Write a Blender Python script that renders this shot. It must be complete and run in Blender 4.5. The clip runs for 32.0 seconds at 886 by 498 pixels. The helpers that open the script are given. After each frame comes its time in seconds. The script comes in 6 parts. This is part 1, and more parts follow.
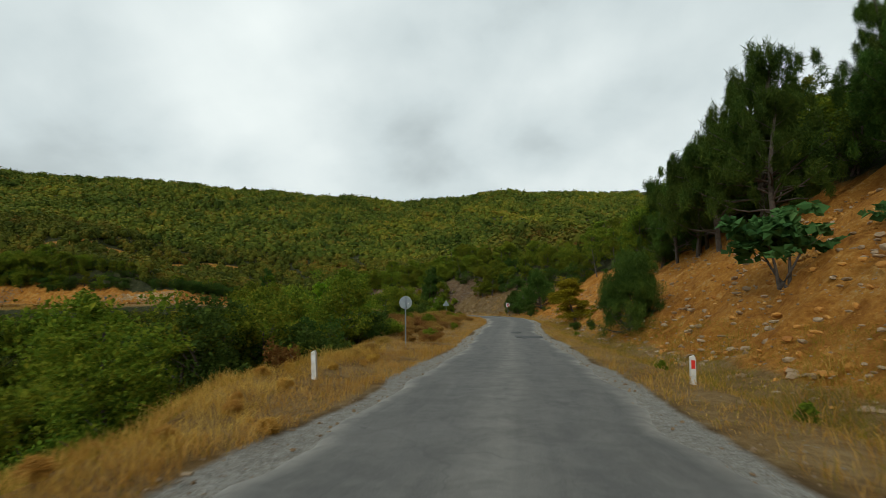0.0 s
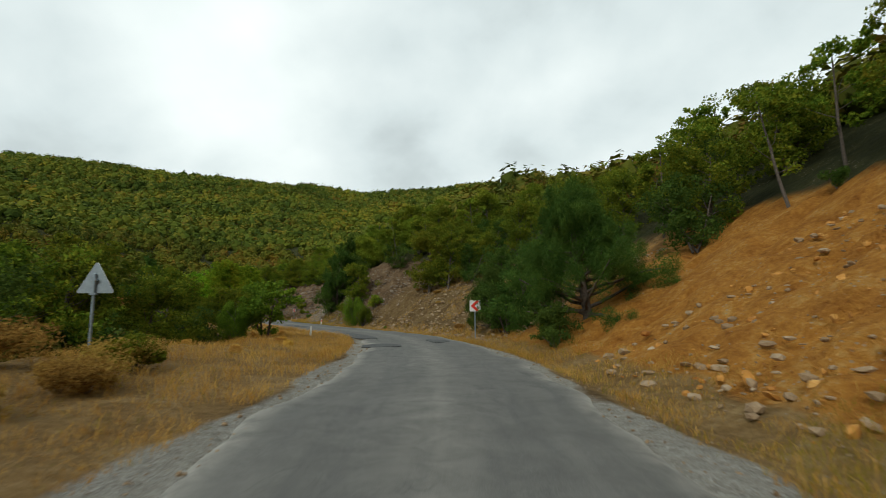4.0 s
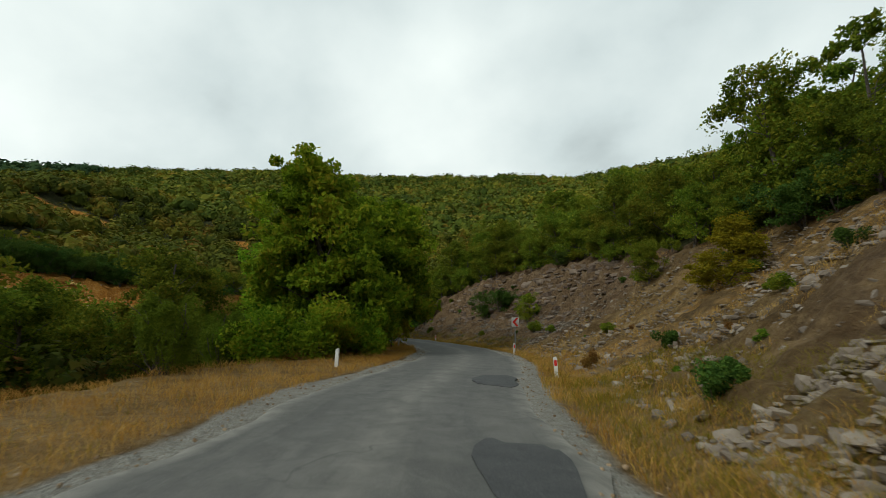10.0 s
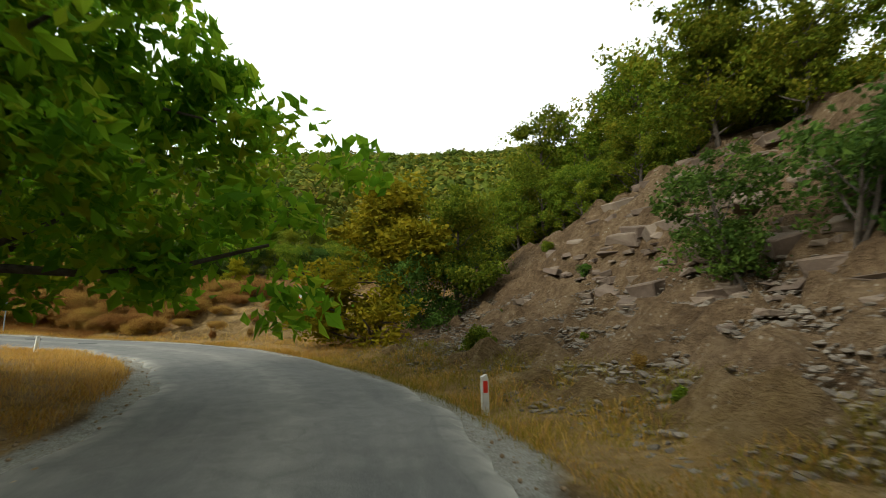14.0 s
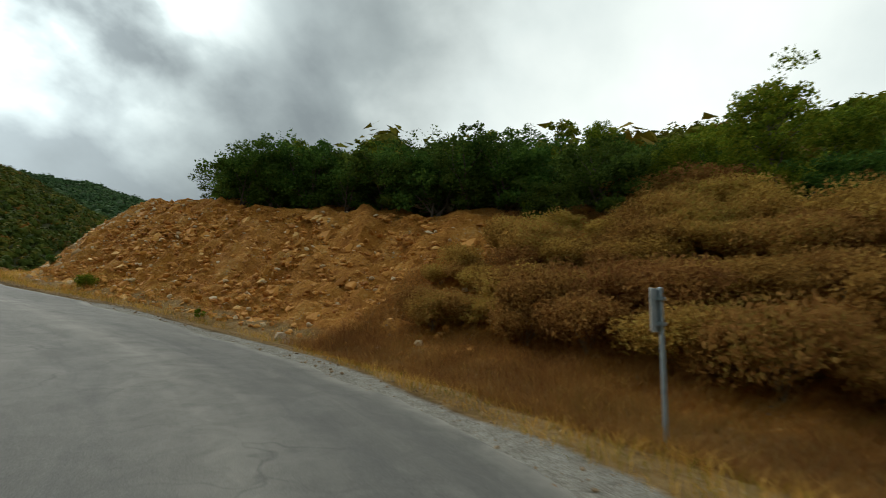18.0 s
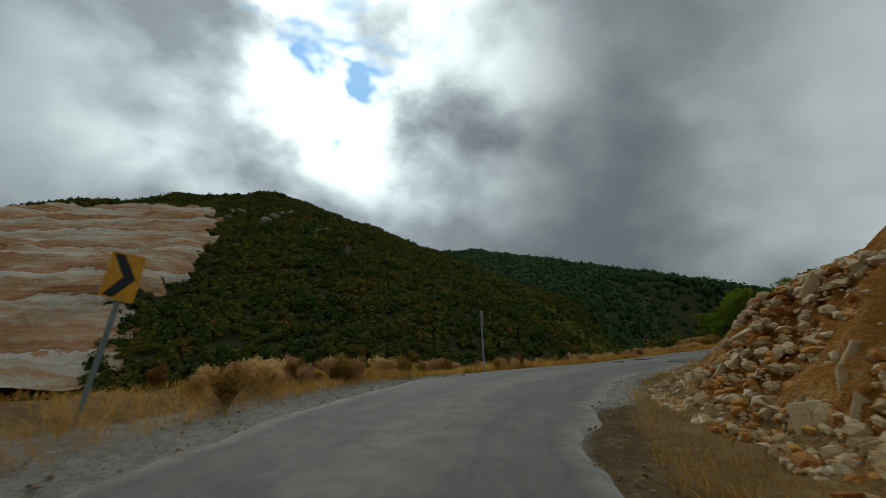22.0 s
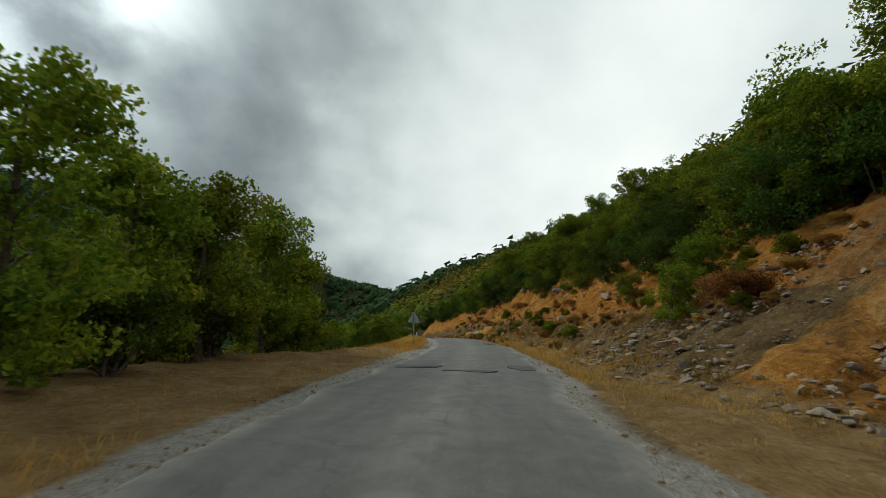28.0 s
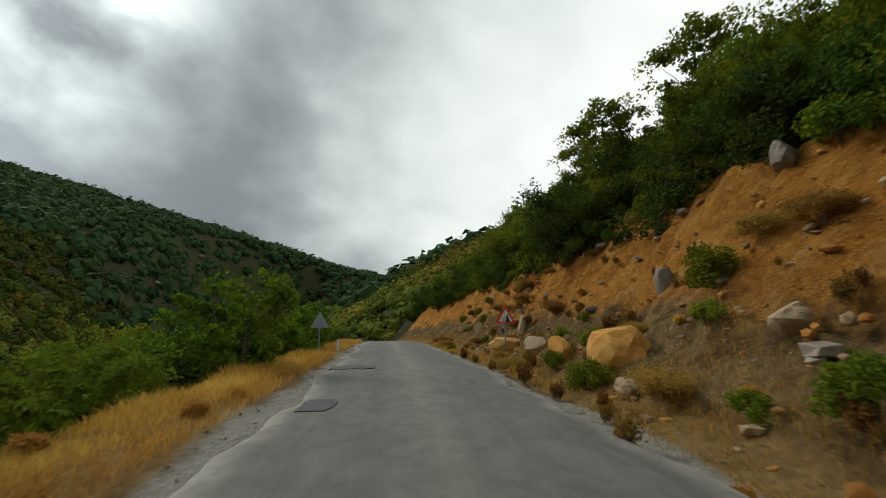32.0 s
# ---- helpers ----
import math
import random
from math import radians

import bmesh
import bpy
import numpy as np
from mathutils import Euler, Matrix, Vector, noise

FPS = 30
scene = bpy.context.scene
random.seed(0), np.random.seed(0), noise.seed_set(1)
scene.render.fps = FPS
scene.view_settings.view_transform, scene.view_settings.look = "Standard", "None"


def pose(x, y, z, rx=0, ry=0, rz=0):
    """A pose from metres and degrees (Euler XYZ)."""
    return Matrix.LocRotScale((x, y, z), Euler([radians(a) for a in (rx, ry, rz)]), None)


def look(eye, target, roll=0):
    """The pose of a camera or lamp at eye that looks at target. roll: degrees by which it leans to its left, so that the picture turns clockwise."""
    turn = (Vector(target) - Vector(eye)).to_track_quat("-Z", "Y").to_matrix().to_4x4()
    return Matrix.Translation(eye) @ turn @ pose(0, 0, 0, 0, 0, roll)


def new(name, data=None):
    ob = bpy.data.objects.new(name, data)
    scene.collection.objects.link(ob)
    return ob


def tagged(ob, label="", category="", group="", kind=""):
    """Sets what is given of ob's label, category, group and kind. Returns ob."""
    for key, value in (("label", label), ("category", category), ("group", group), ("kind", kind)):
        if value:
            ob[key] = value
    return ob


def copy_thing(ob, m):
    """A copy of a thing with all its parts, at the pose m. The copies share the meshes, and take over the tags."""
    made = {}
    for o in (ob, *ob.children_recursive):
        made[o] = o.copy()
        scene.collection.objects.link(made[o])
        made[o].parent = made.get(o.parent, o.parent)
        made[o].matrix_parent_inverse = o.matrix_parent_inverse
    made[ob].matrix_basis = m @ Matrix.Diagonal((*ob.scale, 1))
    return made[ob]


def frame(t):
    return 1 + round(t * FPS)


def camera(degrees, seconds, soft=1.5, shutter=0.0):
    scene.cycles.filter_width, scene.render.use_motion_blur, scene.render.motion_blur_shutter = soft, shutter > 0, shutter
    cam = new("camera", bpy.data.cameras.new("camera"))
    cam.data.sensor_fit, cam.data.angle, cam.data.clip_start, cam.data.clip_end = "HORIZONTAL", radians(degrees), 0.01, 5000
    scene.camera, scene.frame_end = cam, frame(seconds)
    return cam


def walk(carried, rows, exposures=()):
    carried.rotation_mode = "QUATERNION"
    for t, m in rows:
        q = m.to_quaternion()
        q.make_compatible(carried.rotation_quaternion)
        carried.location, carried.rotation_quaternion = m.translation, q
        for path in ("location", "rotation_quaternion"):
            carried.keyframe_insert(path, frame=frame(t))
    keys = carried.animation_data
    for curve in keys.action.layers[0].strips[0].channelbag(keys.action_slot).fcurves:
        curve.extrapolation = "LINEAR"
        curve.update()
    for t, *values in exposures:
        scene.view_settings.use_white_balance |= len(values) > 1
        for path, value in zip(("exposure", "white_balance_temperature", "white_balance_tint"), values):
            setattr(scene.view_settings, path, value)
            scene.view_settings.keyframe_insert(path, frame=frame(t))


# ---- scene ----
# ---------------------------------------------------------------- camera
cam = camera(87.9, 32.0, soft=0.75, shutter=0.14)
PATH = [
    (0, (-0.001, 0.002, 1.399), (-0.108, 1.989, 1.596), -0.9),
    (0.5, (0.447, 5.194, 1.113), (0.403, 7.183, 1.32), -0.5),
    (1, (1.022, 10.712, 0.836), (1.013, 12.7, 1.054), -0.2),
    (1.5, (1.778, 16.733, 0.58), (1.784, 18.72, 0.806), -0.8),
    (2, (2.232, 22.853, 0.245), (2.247, 24.839, 0.482), -0.2),
    (2.5, (2.462, 29.055, -0.097), (2.494, 31.039, 0.153), -0.2),
    (3, (3.126, 35.392, -0.273), (3.158, 37.38, -0.054), -0.8),
    (3.5, (3.965, 41.67, -0.267), (3.978, 43.658, -0.051), -0.6),
    (4, (4.699, 47.707, -0.193), (4.673, 49.694, 0.036), -0.1),
    (4.5, (5.044, 53.325, -0.154), (4.962, 55.308, 0.095), 0.3),
    (5, (4.725, 58.347, -0.256), (4.594, 60.328, -0.01), 0.5),
    (5.5, (4.21, 63.271, -0.408), (4.001, 65.246, -0.166), 0.6),
    (6, (3.131, 68.083, -0.586), (2.826, 70.044, -0.341), 0.6),
    (6.5, (1.726, 73.066, -0.753), (1.302, 75.004, -0.503), 0.5),
    (7, (-0.097, 77.935, -0.89), (-0.64, 79.843, -0.633), 0.6),
    (7.5, (-2.579, 82.705, -1.033), (-3.227, 84.579, -0.77), 0.6),
    (8, (-5.352, 87.692, -1.127), (-6.099, 89.526, -0.85), 0.9),
    (8.5, (-8.265, 92.417, -1.218), (-9.093, 94.215, -0.929), 0.8),
    (9, (-11.194, 96.731, -1.091), (-12.06, 98.511, -0.806), 0.7),
    (9.5, (-13.92, 100.82, -1.096), (-14.783, 102.601, -0.813), 0.8),
    (10, (-16.194, 105.103, -1.237), (-17.026, 106.9, -0.957), 0.7),
    (10.5, (-18.185, 109.553, -1.328), (-18.968, 111.374, -1.058), 0.7),
    (11, (-19.716, 113.862, -1.456), (-20.447, 115.705, -1.19), 0.7),
    (11.5, (-20.985, 118.329, -1.589), (-21.694, 120.181, -1.33), 0.5),
    (12, (-22.344, 122.814, -1.725), (-23.073, 124.66, -1.471), 0.7),
    (12.5, (-24.01, 127.24, -1.858), (-24.798, 129.061, -1.609), 0.4),
    (13, (-26.215, 131.62, -2.042), (-27.097, 133.398, -1.793), 0.5),
    (13.5, (-28.964, 135.697, -2.193), (-29.961, 137.411, -1.931), 0.5),
    (14, (-32.075, 139.296, -2.272), (-33.194, 140.932, -2.002), 0.5),
    (14.5, (-35.316, 142.345, -2.316), (-36.562, 143.883, -2.033), 0.1),
    (15, (-38.755, 144.723, -2.364), (-40.178, 146.1, -2.078), 0.4),
    (15.5, (-42.376, 146.461, -2.409), (-43.983, 147.618, -2.124), 1.4),
    (16, (-46.139, 147.586, -2.448), (-47.902, 148.487, -2.166), 2.9),
    (16.5, (-50.004, 148.125, -2.479), (-51.875, 148.772, -2.198), 4.1),
    (17, (-53.907, 148.057, -2.5), (-55.859, 148.4, -2.225), 3.5),
    (17.5, (-57.606, 147.132, -2.432), (-59.587, 147.128, -2.15), 2.8),
    (18, (-61.081, 145.419, -2.405), (-63.022, 145.048, -2.096), 1.8),
    (18.5, (-64.16, 143.035, -2.136), (-65.986, 142.293, -1.798), 0.8),
    (19, (-66.784, 140.125, -1.798), (-68.426, 139.049, -1.417), -0.3),
    (19.5, (-68.697, 136.876, -1.347), (-70.13, 135.544, -0.935), -1.2),
    (20, (-70.16, 133.305, -0.864), (-71.394, 131.794, -0.424), -1.7),
    (20.5, (-71.343, 129.607, -0.373), (-72.474, 128.02, 0.078), -2.0),
    (21, (-72.652, 126.078, 0.04), (-73.742, 124.464, 0.494), -2.2),
    (21.5, (-74.337, 122.694, 0.379), (-75.446, 121.092, 0.833), -2.3),
    (22, (-76.539, 119.475, 0.725), (-77.716, 117.922, 1.172), -2.3),
    (22.5, (-79.155, 116.583, 0.991), (-80.433, 115.107, 1.422), -2.1),
    (23, (-82.188, 114.024, 1.167), (-83.593, 112.662, 1.582), -1.5),
    (23.5, (-85.516, 112.018, 1.277), (-87.057, 110.804, 1.667), -1.2),
    (24, (-89.037, 110.632, 1.389), (-90.703, 109.59, 1.757), -0.9),
    (24.5, (-92.787, 109.786, 1.412), (-94.552, 108.917, 1.768), -0.5),
    (25, (-96.685, 109.306, 1.5), (-98.52, 108.59, 1.849), -0.2),
    (25.5, (-100.831, 108.946, 1.613), (-102.711, 108.356, 1.952), 0.4),
    (26, (-104.987, 108.588, 1.701), (-106.899, 108.102, 2.035), 0.7),
    (26.5, (-109.28, 108.272, 1.7), (-111.212, 107.878, 2.031), 1.0),
    (27, (-113.641, 107.768, 1.895), (-115.582, 107.441, 2.251), 1.1),
    (27.5, (-117.952, 107.327, 2.059), (-119.905, 107.075, 2.41), 1.0),
    (28, (-122.239, 106.992, 2.206), (-124.203, 106.813, 2.537), 1.0),
    (28.5, (-126.528, 106.808, 2.332), (-128.5, 106.688, 2.641), 1.4),
    (29, (-130.845, 106.819, 2.43), (-132.82, 106.73, 2.731), 1.6),
    (29.5, (-135.189, 106.754, 2.447), (-137.166, 106.682, 2.742), 1.5),
    (30, (-139.789, 106.664, 2.467), (-141.767, 106.589, 2.757), 1.4),
    (30.5, (-144.386, 106.512, 2.433), (-146.363, 106.417, 2.719), 0.9),
    (31, (-149.016, 106.104, 2.435), (-150.992, 105.984, 2.717), 0.6),
    (31.5, (-153.757, 105.471, 2.427), (-155.731, 105.318, 2.709), 0.9),
    (32, (-158.665, 104.759, 2.464), (-160.636, 104.565, 2.744), 0.5),
]
EXPOSURES = [(0, -0.22, 6450, 3), (5, 0.0, 6500, 2), (9, -0.02, 6500, 1), (10, -0.14, 6500, 1), (11, -0.08, 6650, 1), (12, 0.58, 6780, 1), (13, 0.75, 6900, 2), (14, 0.85, 6880, 2), (14.5, 0.7, 6850, 2), (17, 0.1, 6800, 2), (18, 0.05, 6700, 2),
             (19, -0.4, 6600, 3), (21, -0.9, 6520, 3), (24, -0.88, 6500, 1), (26, -0.38, 6550, 2), (29, -0.1, 6650, 3), (32, -0.02, 6800, 5)]
walk(cam, [(t, look(eye, target, roll)) for t, eye, target, roll in PATH], EXPOSURES)

# ---------------------------------------------------------------- sky and sun
SUN_AZ, SUN_EL = radians(156), radians(37)      # counted from +y to the left
SUN_DIR = Vector((-math.sin(SUN_AZ) * math.cos(SUN_EL), math.cos(SUN_AZ) * math.cos(SUN_EL), math.sin(SUN_EL)))


class Nodes:
    """Short hand for building a node tree."""

    def __init__(self, tree):
        self.tree = tree
        tree.nodes.clear()

    def add(self, kind, **settings):
        node = self.tree.nodes.new(kind)
        for key, value in settings.items():
            if key == "op":
                node.operation = value
            elif key == "blend":
                node.blend_type = value
            elif key == "data":
                node.data_type = value
            elif key == "sky":
                node.sky_type = value
            elif key == "attr":
                node.attribute_name = value
            elif key == "feature":
                node.feature = value
            elif key == "dims":
                node.noise_dimensions = value
        return node

    def link(self, a, b):
        self.tree.links.new(a, b)

    def put(self, value, socket):
        if hasattr(value, "is_linked"):
            self.link(value, socket)
        else:
            socket.default_value = value

    def math(self, op, a, b=0.0, clamp=False):
        node = self.add("ShaderNodeMath", op=op)
        node.use_clamp = clamp
        self.put(a, node.inputs[0])
        self.put(b, node.inputs[1])
        return node.outputs[0]

    def noise(self, scale, detail=4.0, rough=0.55, vector=None, distort=0.0):
        node = self.add("ShaderNodeTexNoise")
        node.inputs["Scale"].default_value = scale
        node.inputs["Detail"].default_value = detail
        node.inputs["Roughness"].default_value = rough
        node.inputs["Distortion"].default_value = distort
        if vector is not None:
            self.link(vector, node.inputs["Vector"])
        return node.outputs["Fac"]

    def ramp(self, value, *stops):
        node = self.add("ShaderNodeValToRGB")
        self.put(value, node.inputs[0])
        cr = node.color_ramp
        while len(cr.elements) < len(stops):
            cr.elements.new(0.5)
        for el, (pos, col) in zip(cr.elements, stops):
            el.position = pos
            el.color = (*col, 1.0) if isinstance(col, tuple) else (col, col, col, 1.0)
        return node.outputs[0]

    def mix(self, fac, a, b, blend="MIX"):
        node = self.add("ShaderNodeMix", data="RGBA", blend=blend)
        self.put(fac, node.inputs[0])
        for v, s in ((a, node.inputs[6]), (b, node.inputs[7])):
            self.put((*v, 1.0) if isinstance(v, tuple) else v, s)
        return node.outputs[2]


def build_world():
    w = bpy.data.worlds.new("overcast_sky")
    scene.world = w
    w.use_nodes = True
    n = Nodes(w.node_tree)
    co = n.add("ShaderNodeTexCoord").outputs["Generated"]
    sep = n.add("ShaderNodeSeparateXYZ")
    n.link(co, sep.inputs[0])
    up = n.math("MAXIMUM", sep.outputs[2], 0.0)
    flat = n.math("ADD", up, 0.62)
    px = n.math("DIVIDE", sep.outputs[0], flat)
    py = n.math("DIVIDE", sep.outputs[1], flat)
    comb = n.add("ShaderNodeCombineXYZ")
    n.link(px, comb.inputs[0])
    n.link(py, comb.inputs[1])
    comb.inputs[2].default_value = 3.7
    big = n.noise(1.15, 3.0, 0.5, comb.outputs[0], 0.25)
    fine = n.noise(3.8, 6.0, 0.5, comb.outputs[0], 0.1)
    tex = n.math("ADD", n.math("MULTIPLY", big, 0.66), n.math("MULTIPLY", fine, 0.34))
    tex = n.math("ADD", n.math("MULTIPLY", tex, 1.35), -0.2)
    # towards the hidden sun the cloud is thin, low in the south-west it is heavy
    dot = n.add("ShaderNodeVectorMath", op="DOT_PRODUCT")
    n.link(co, dot.inputs[0])
    dot.inputs[1].default_value = SUN_DIR
    lit = n.ramp(fine, (0.34, 0.3), (0.48, 0.75), (0.6, 1.0))
    near_sun = n.math("POWER", n.math("MAXIMUM", dot.outputs["Value"], 0.0), 14.0)
    north = n.math("MULTIPLY", n.math("MINIMUM", n.math("MAXIMUM", sep.outputs[1], -0.4), 0.36), 0.52)
    low = n.math("MULTIPLY", n.math("MAXIMUM", n.math("SUBTRACT", 0.42, up), 0.0), -0.30)
    west = n.math("MULTIPLY", n.math("ADD", n.math("MULTIPLY", sep.outputs[0], -1.0), -0.35, clamp=True), n.math("MULTIPLY", n.math("ADD", sep.outputs[1], 0.45, clamp=True), n.math("SUBTRACT", 0.6, sep.outputs[1], clamp=True)))
    tex = n.math("ADD", tex, n.math("MULTIPLY", west, 1.2))
    thin = n.math("ADD", n.math("ADD", n.math("ADD", tex, n.math("MULTIPLY", n.math("MULTIPLY", near_sun, lit), 0.5)), north), low)
    cloud = n.ramp(thin, (0.28, (0.25, 0.285, 0.32)), (0.42, (0.40, 0.45, 0.485)), (0.52, (0.62, 0.675, 0.71)),
                   (0.62, (0.80, 0.865, 0.905)), (0.76, (0.98, 1.03, 1.06)), (0.95, (1.2, 1.23, 1.24)))
    sky = n.add("ShaderNodeTexSky", sky="NISHITA")
    sky.sun_disc = False
    sky.sun_elevation, sky.sun_rotation = SUN_EL, -SUN_AZ
    sky.air_density, sky.dust_density = 1.2, 1.5
    blue = n.mix(0.8, n.mix(1.0, sky.outputs[0], (0.055, 0.055, 0.055), "MULTIPLY"), (0.50, 1.15, 2.1))
    hole_tex = n.noise(4.3, 4.0, 0.6, comb.outputs[0], 0.4)
    hole = n.math("MULTIPLY", n.ramp(hole_tex, (0.60, 0.0), (0.68, 1.0)), n.ramp(near_sun, (0.5, 0.0), (0.7, 1.0)))
    # brighter all over the sun's half of the sky
    south = n.math("ADD", n.math("MULTIPLY", sep.outputs[1], -4.0), -2.5, clamp=True)
    half = n.math("ADD", n.math("MULTIPLY", south, 1.0), n.math("ADD", n.math("MULTIPLY", n.math("MULTIPLY", near_sun, lit), 2.8), 1.02))
    grey = n.add("ShaderNodeCombineXYZ")
    for k in range(3):
        n.link(half, grey.inputs[k])
    cloud = n.mix(1.0, cloud, grey.outputs[0], "MULTIPLY")
    col = n.mix(hole, cloud, blue)
    bg = n.add("ShaderNodeBackground")
    n.link(col, bg.inputs[0])
    bg.inputs[1].default_value = 0.92
    out = n.add("ShaderNodeOutputWorld")
    n.link(bg.outputs[0], out.inputs[0])


build_world()
sun = new("sun", bpy.data.lights.new("sun", "SUN"))
sun.data.energy, sun.data.angle, sun.data.color = 1.4, radians(25), (1.0, 0.95, 0.88)
sun.matrix_world = look((0, 0, 80), Vector((0, 0, 80)) - SUN_DIR)

# ---------------------------------------------------------------- materials


def material(name):
    m = bpy.data.materials.new(name)
    m.use_nodes = True
    n = Nodes(m.node_tree)
    out = n.add("ShaderNodeOutputMaterial")
    bsdf = n.add("ShaderNodeBsdfPrincipled")
    n.link(bsdf.outputs[0], out.inputs[0])
    return m, n, bsdf, out


def bump(n, bsdf, height, strength=0.5, distance=0.05):
    b = n.add("ShaderNodeBump")
    b.inputs["Strength"].default_value = strength
    b.inputs["Distance"].default_value = distance
    n.link(height, b.inputs["Height"])
    n.link(b.outputs[0], bsdf.inputs["Normal"])


def where(n):
    return n.add("ShaderNodeNewGeometry").outputs["Position"]


def m_plain(name, col, rough=0.6, metal=0.0, vary=0.15, scale=8.0):
    m, n, b, _ = material(name)
    obj = n.add("ShaderNodeTexCoord").outputs["Object"]
    f = n.noise(scale, 5.0, 0.6, obj)
    dark = tuple(c * (1 - vary) for c in col)
    light = tuple(min(1.0, c * (1 + vary)) for c in col)
    n.link(n.ramp(f, (0.3, dark), (0.7, light)), b.inputs["Base Color"])
    n.link(n.ramp(f, (0.2, min(1, rough + 0.12)), (0.8, max(0.05, rough - 0.12))), b.inputs["Roughness"])
    b.inputs["Metallic"].default_value = metal
    bump(n, b, n.noise(scale * 6, 3.0, 0.6, obj), 0.15, 0.005)
    return m


def m_asphalt(name, base=0.099, patch=False):
    m, n, b, _ = material(name)
    p = where(n)
    big = n.noise(0.35, 4.0, 0.6, p, 0.4)
    mid = n.noise(2.2, 5.0, 0.65, p, 0.6)
    grit = n.noise(70.0, 2.0, 0.7, p)
    mixed = n.math("ADD", n.math("MULTIPLY", big, 0.55), n.math("MULTIPLY", mid, 0.45))
    # the traffic's streaks run along the road
    across = n.add("ShaderNodeAttribute", attr="across").outputs["Fac"]
    along = n.add("ShaderNodeAttribute", attr="along").outputs["Fac"]
    lane = n.add("ShaderNodeCombineXYZ")
    n.link(across, lane.inputs[0])
    n.link(n.math("MULTIPLY", along, 0.11), lane.inputs[1])
    streak = n.noise(2.6, 6.0, 0.62, lane.outputs[0], 0.8)
    if patch:
        col = n.ramp(mixed, (0.3, (base * 0.8, base * 0.82, base * 0.86)), (0.7, (base * 1.25, base * 1.27, base * 1.3)))
    else:
        col = n.ramp(mixed, (0.25, (base * 0.72, base * 0.70, base * 0.63)), (0.45, (base, base * 0.955, base * 0.84)),
                     (0.62, (base * 1.3, base * 1.24, base * 1.10)), (0.8, (base * 1.65, base * 1.54, base * 1.33)))
        col = n.mix(n.ramp(streak, (0.34, 0.6), (0.50, 0.0)), col, (base * 0.62, base * 0.61, base * 0.57))
        dust = n.math("MULTIPLY", n.ramp(streak, (0.52, 0.0), (0.70, 0.55)), n.ramp(mid, (0.38, 0.2), (0.6, 1.0)))
        col = n.mix(dust, col, (base * 1.75, base * 1.66, base * 1.42))
        # polished wheel tracks
        off = n.math("ABSOLUTE", n.math("SUBTRACT", n.math("ABSOLUTE", across), 0.85))
        worn = n.math("MULTIPLY", n.ramp(off, (0.05, 0.45), (0.5, 0.0)), n.ramp(mid, (0.3, 1.0), (0.6, 0.35)))
        col = n.mix(worn, col, (base * 0.72, base * 0.71, base * 0.68))
        # worn gravelly edges and the light strip between the wheel tracks
        edge = n.add("ShaderNodeAttribute", attr="edge").outputs["Fac"]
        e = n.math("MULTIPLY", edge, n.ramp(mid, (0.3, 0.25), (0.62, 1.0)), clamp=True)
        col = n.mix(e, col, (0.36, 0.335, 0.285))
        crack = n.add("ShaderNodeTexVoronoi", feature="DISTANCE_TO_EDGE")
        crack.inputs["Scale"].default_value = 0.55
        wob = n.add("ShaderNodeVectorMath", op="ADD")
        n.link(p, wob.inputs[0])
        nn = n.add("ShaderNodeTexNoise")
        nn.inputs["Scale"].default_value = 1.3
        n.link(p, nn.inputs["Vector"])
        n.link(nn.outputs["Color"], wob.inputs[1])
        n.link(wob.outputs[0], crack.inputs["Vector"])
        line = n.ramp(crack.outputs["Distance"], (0.0, 1.0), (0.012, 0.0))
        line = n.math("MULTIPLY", line, n.ramp(big, (0.45, 0.0), (0.6, 0.6)))
        col = n.mix(line, col, (0.045, 0.043, 0.04))
    col = n.mix(n.ramp(grit, (0.42, 0.0), (0.72, 0.35)), col, (0.24, 0.235, 0.22))
    chip = n.add("ShaderNodeTexVoronoi")
    chip.inputs["Scale"].default_value = 26.0
    n.link(p, chip.inputs["Vector"])
    col2 = n.mix(n.math("MULTIPLY", n.ramp(chip.outputs["Distance"], (0.12, 1.0), (0.3, 0.0)), n.ramp(mid, (0.45, 0.0), (0.7, 0.55))), col, (0.20, 0.19, 0.165))
    n.link(col2, b.inputs["Base Color"])
    n.link(n.ramp(mid, (0.2, 0.9), (0.8, 0.72)), b.inputs["Roughness"])
    bump(n, b, n.math("ADD", grit, n.math("MULTIPLY", mid, 0.6)), 0.6, 0.012)
    return m


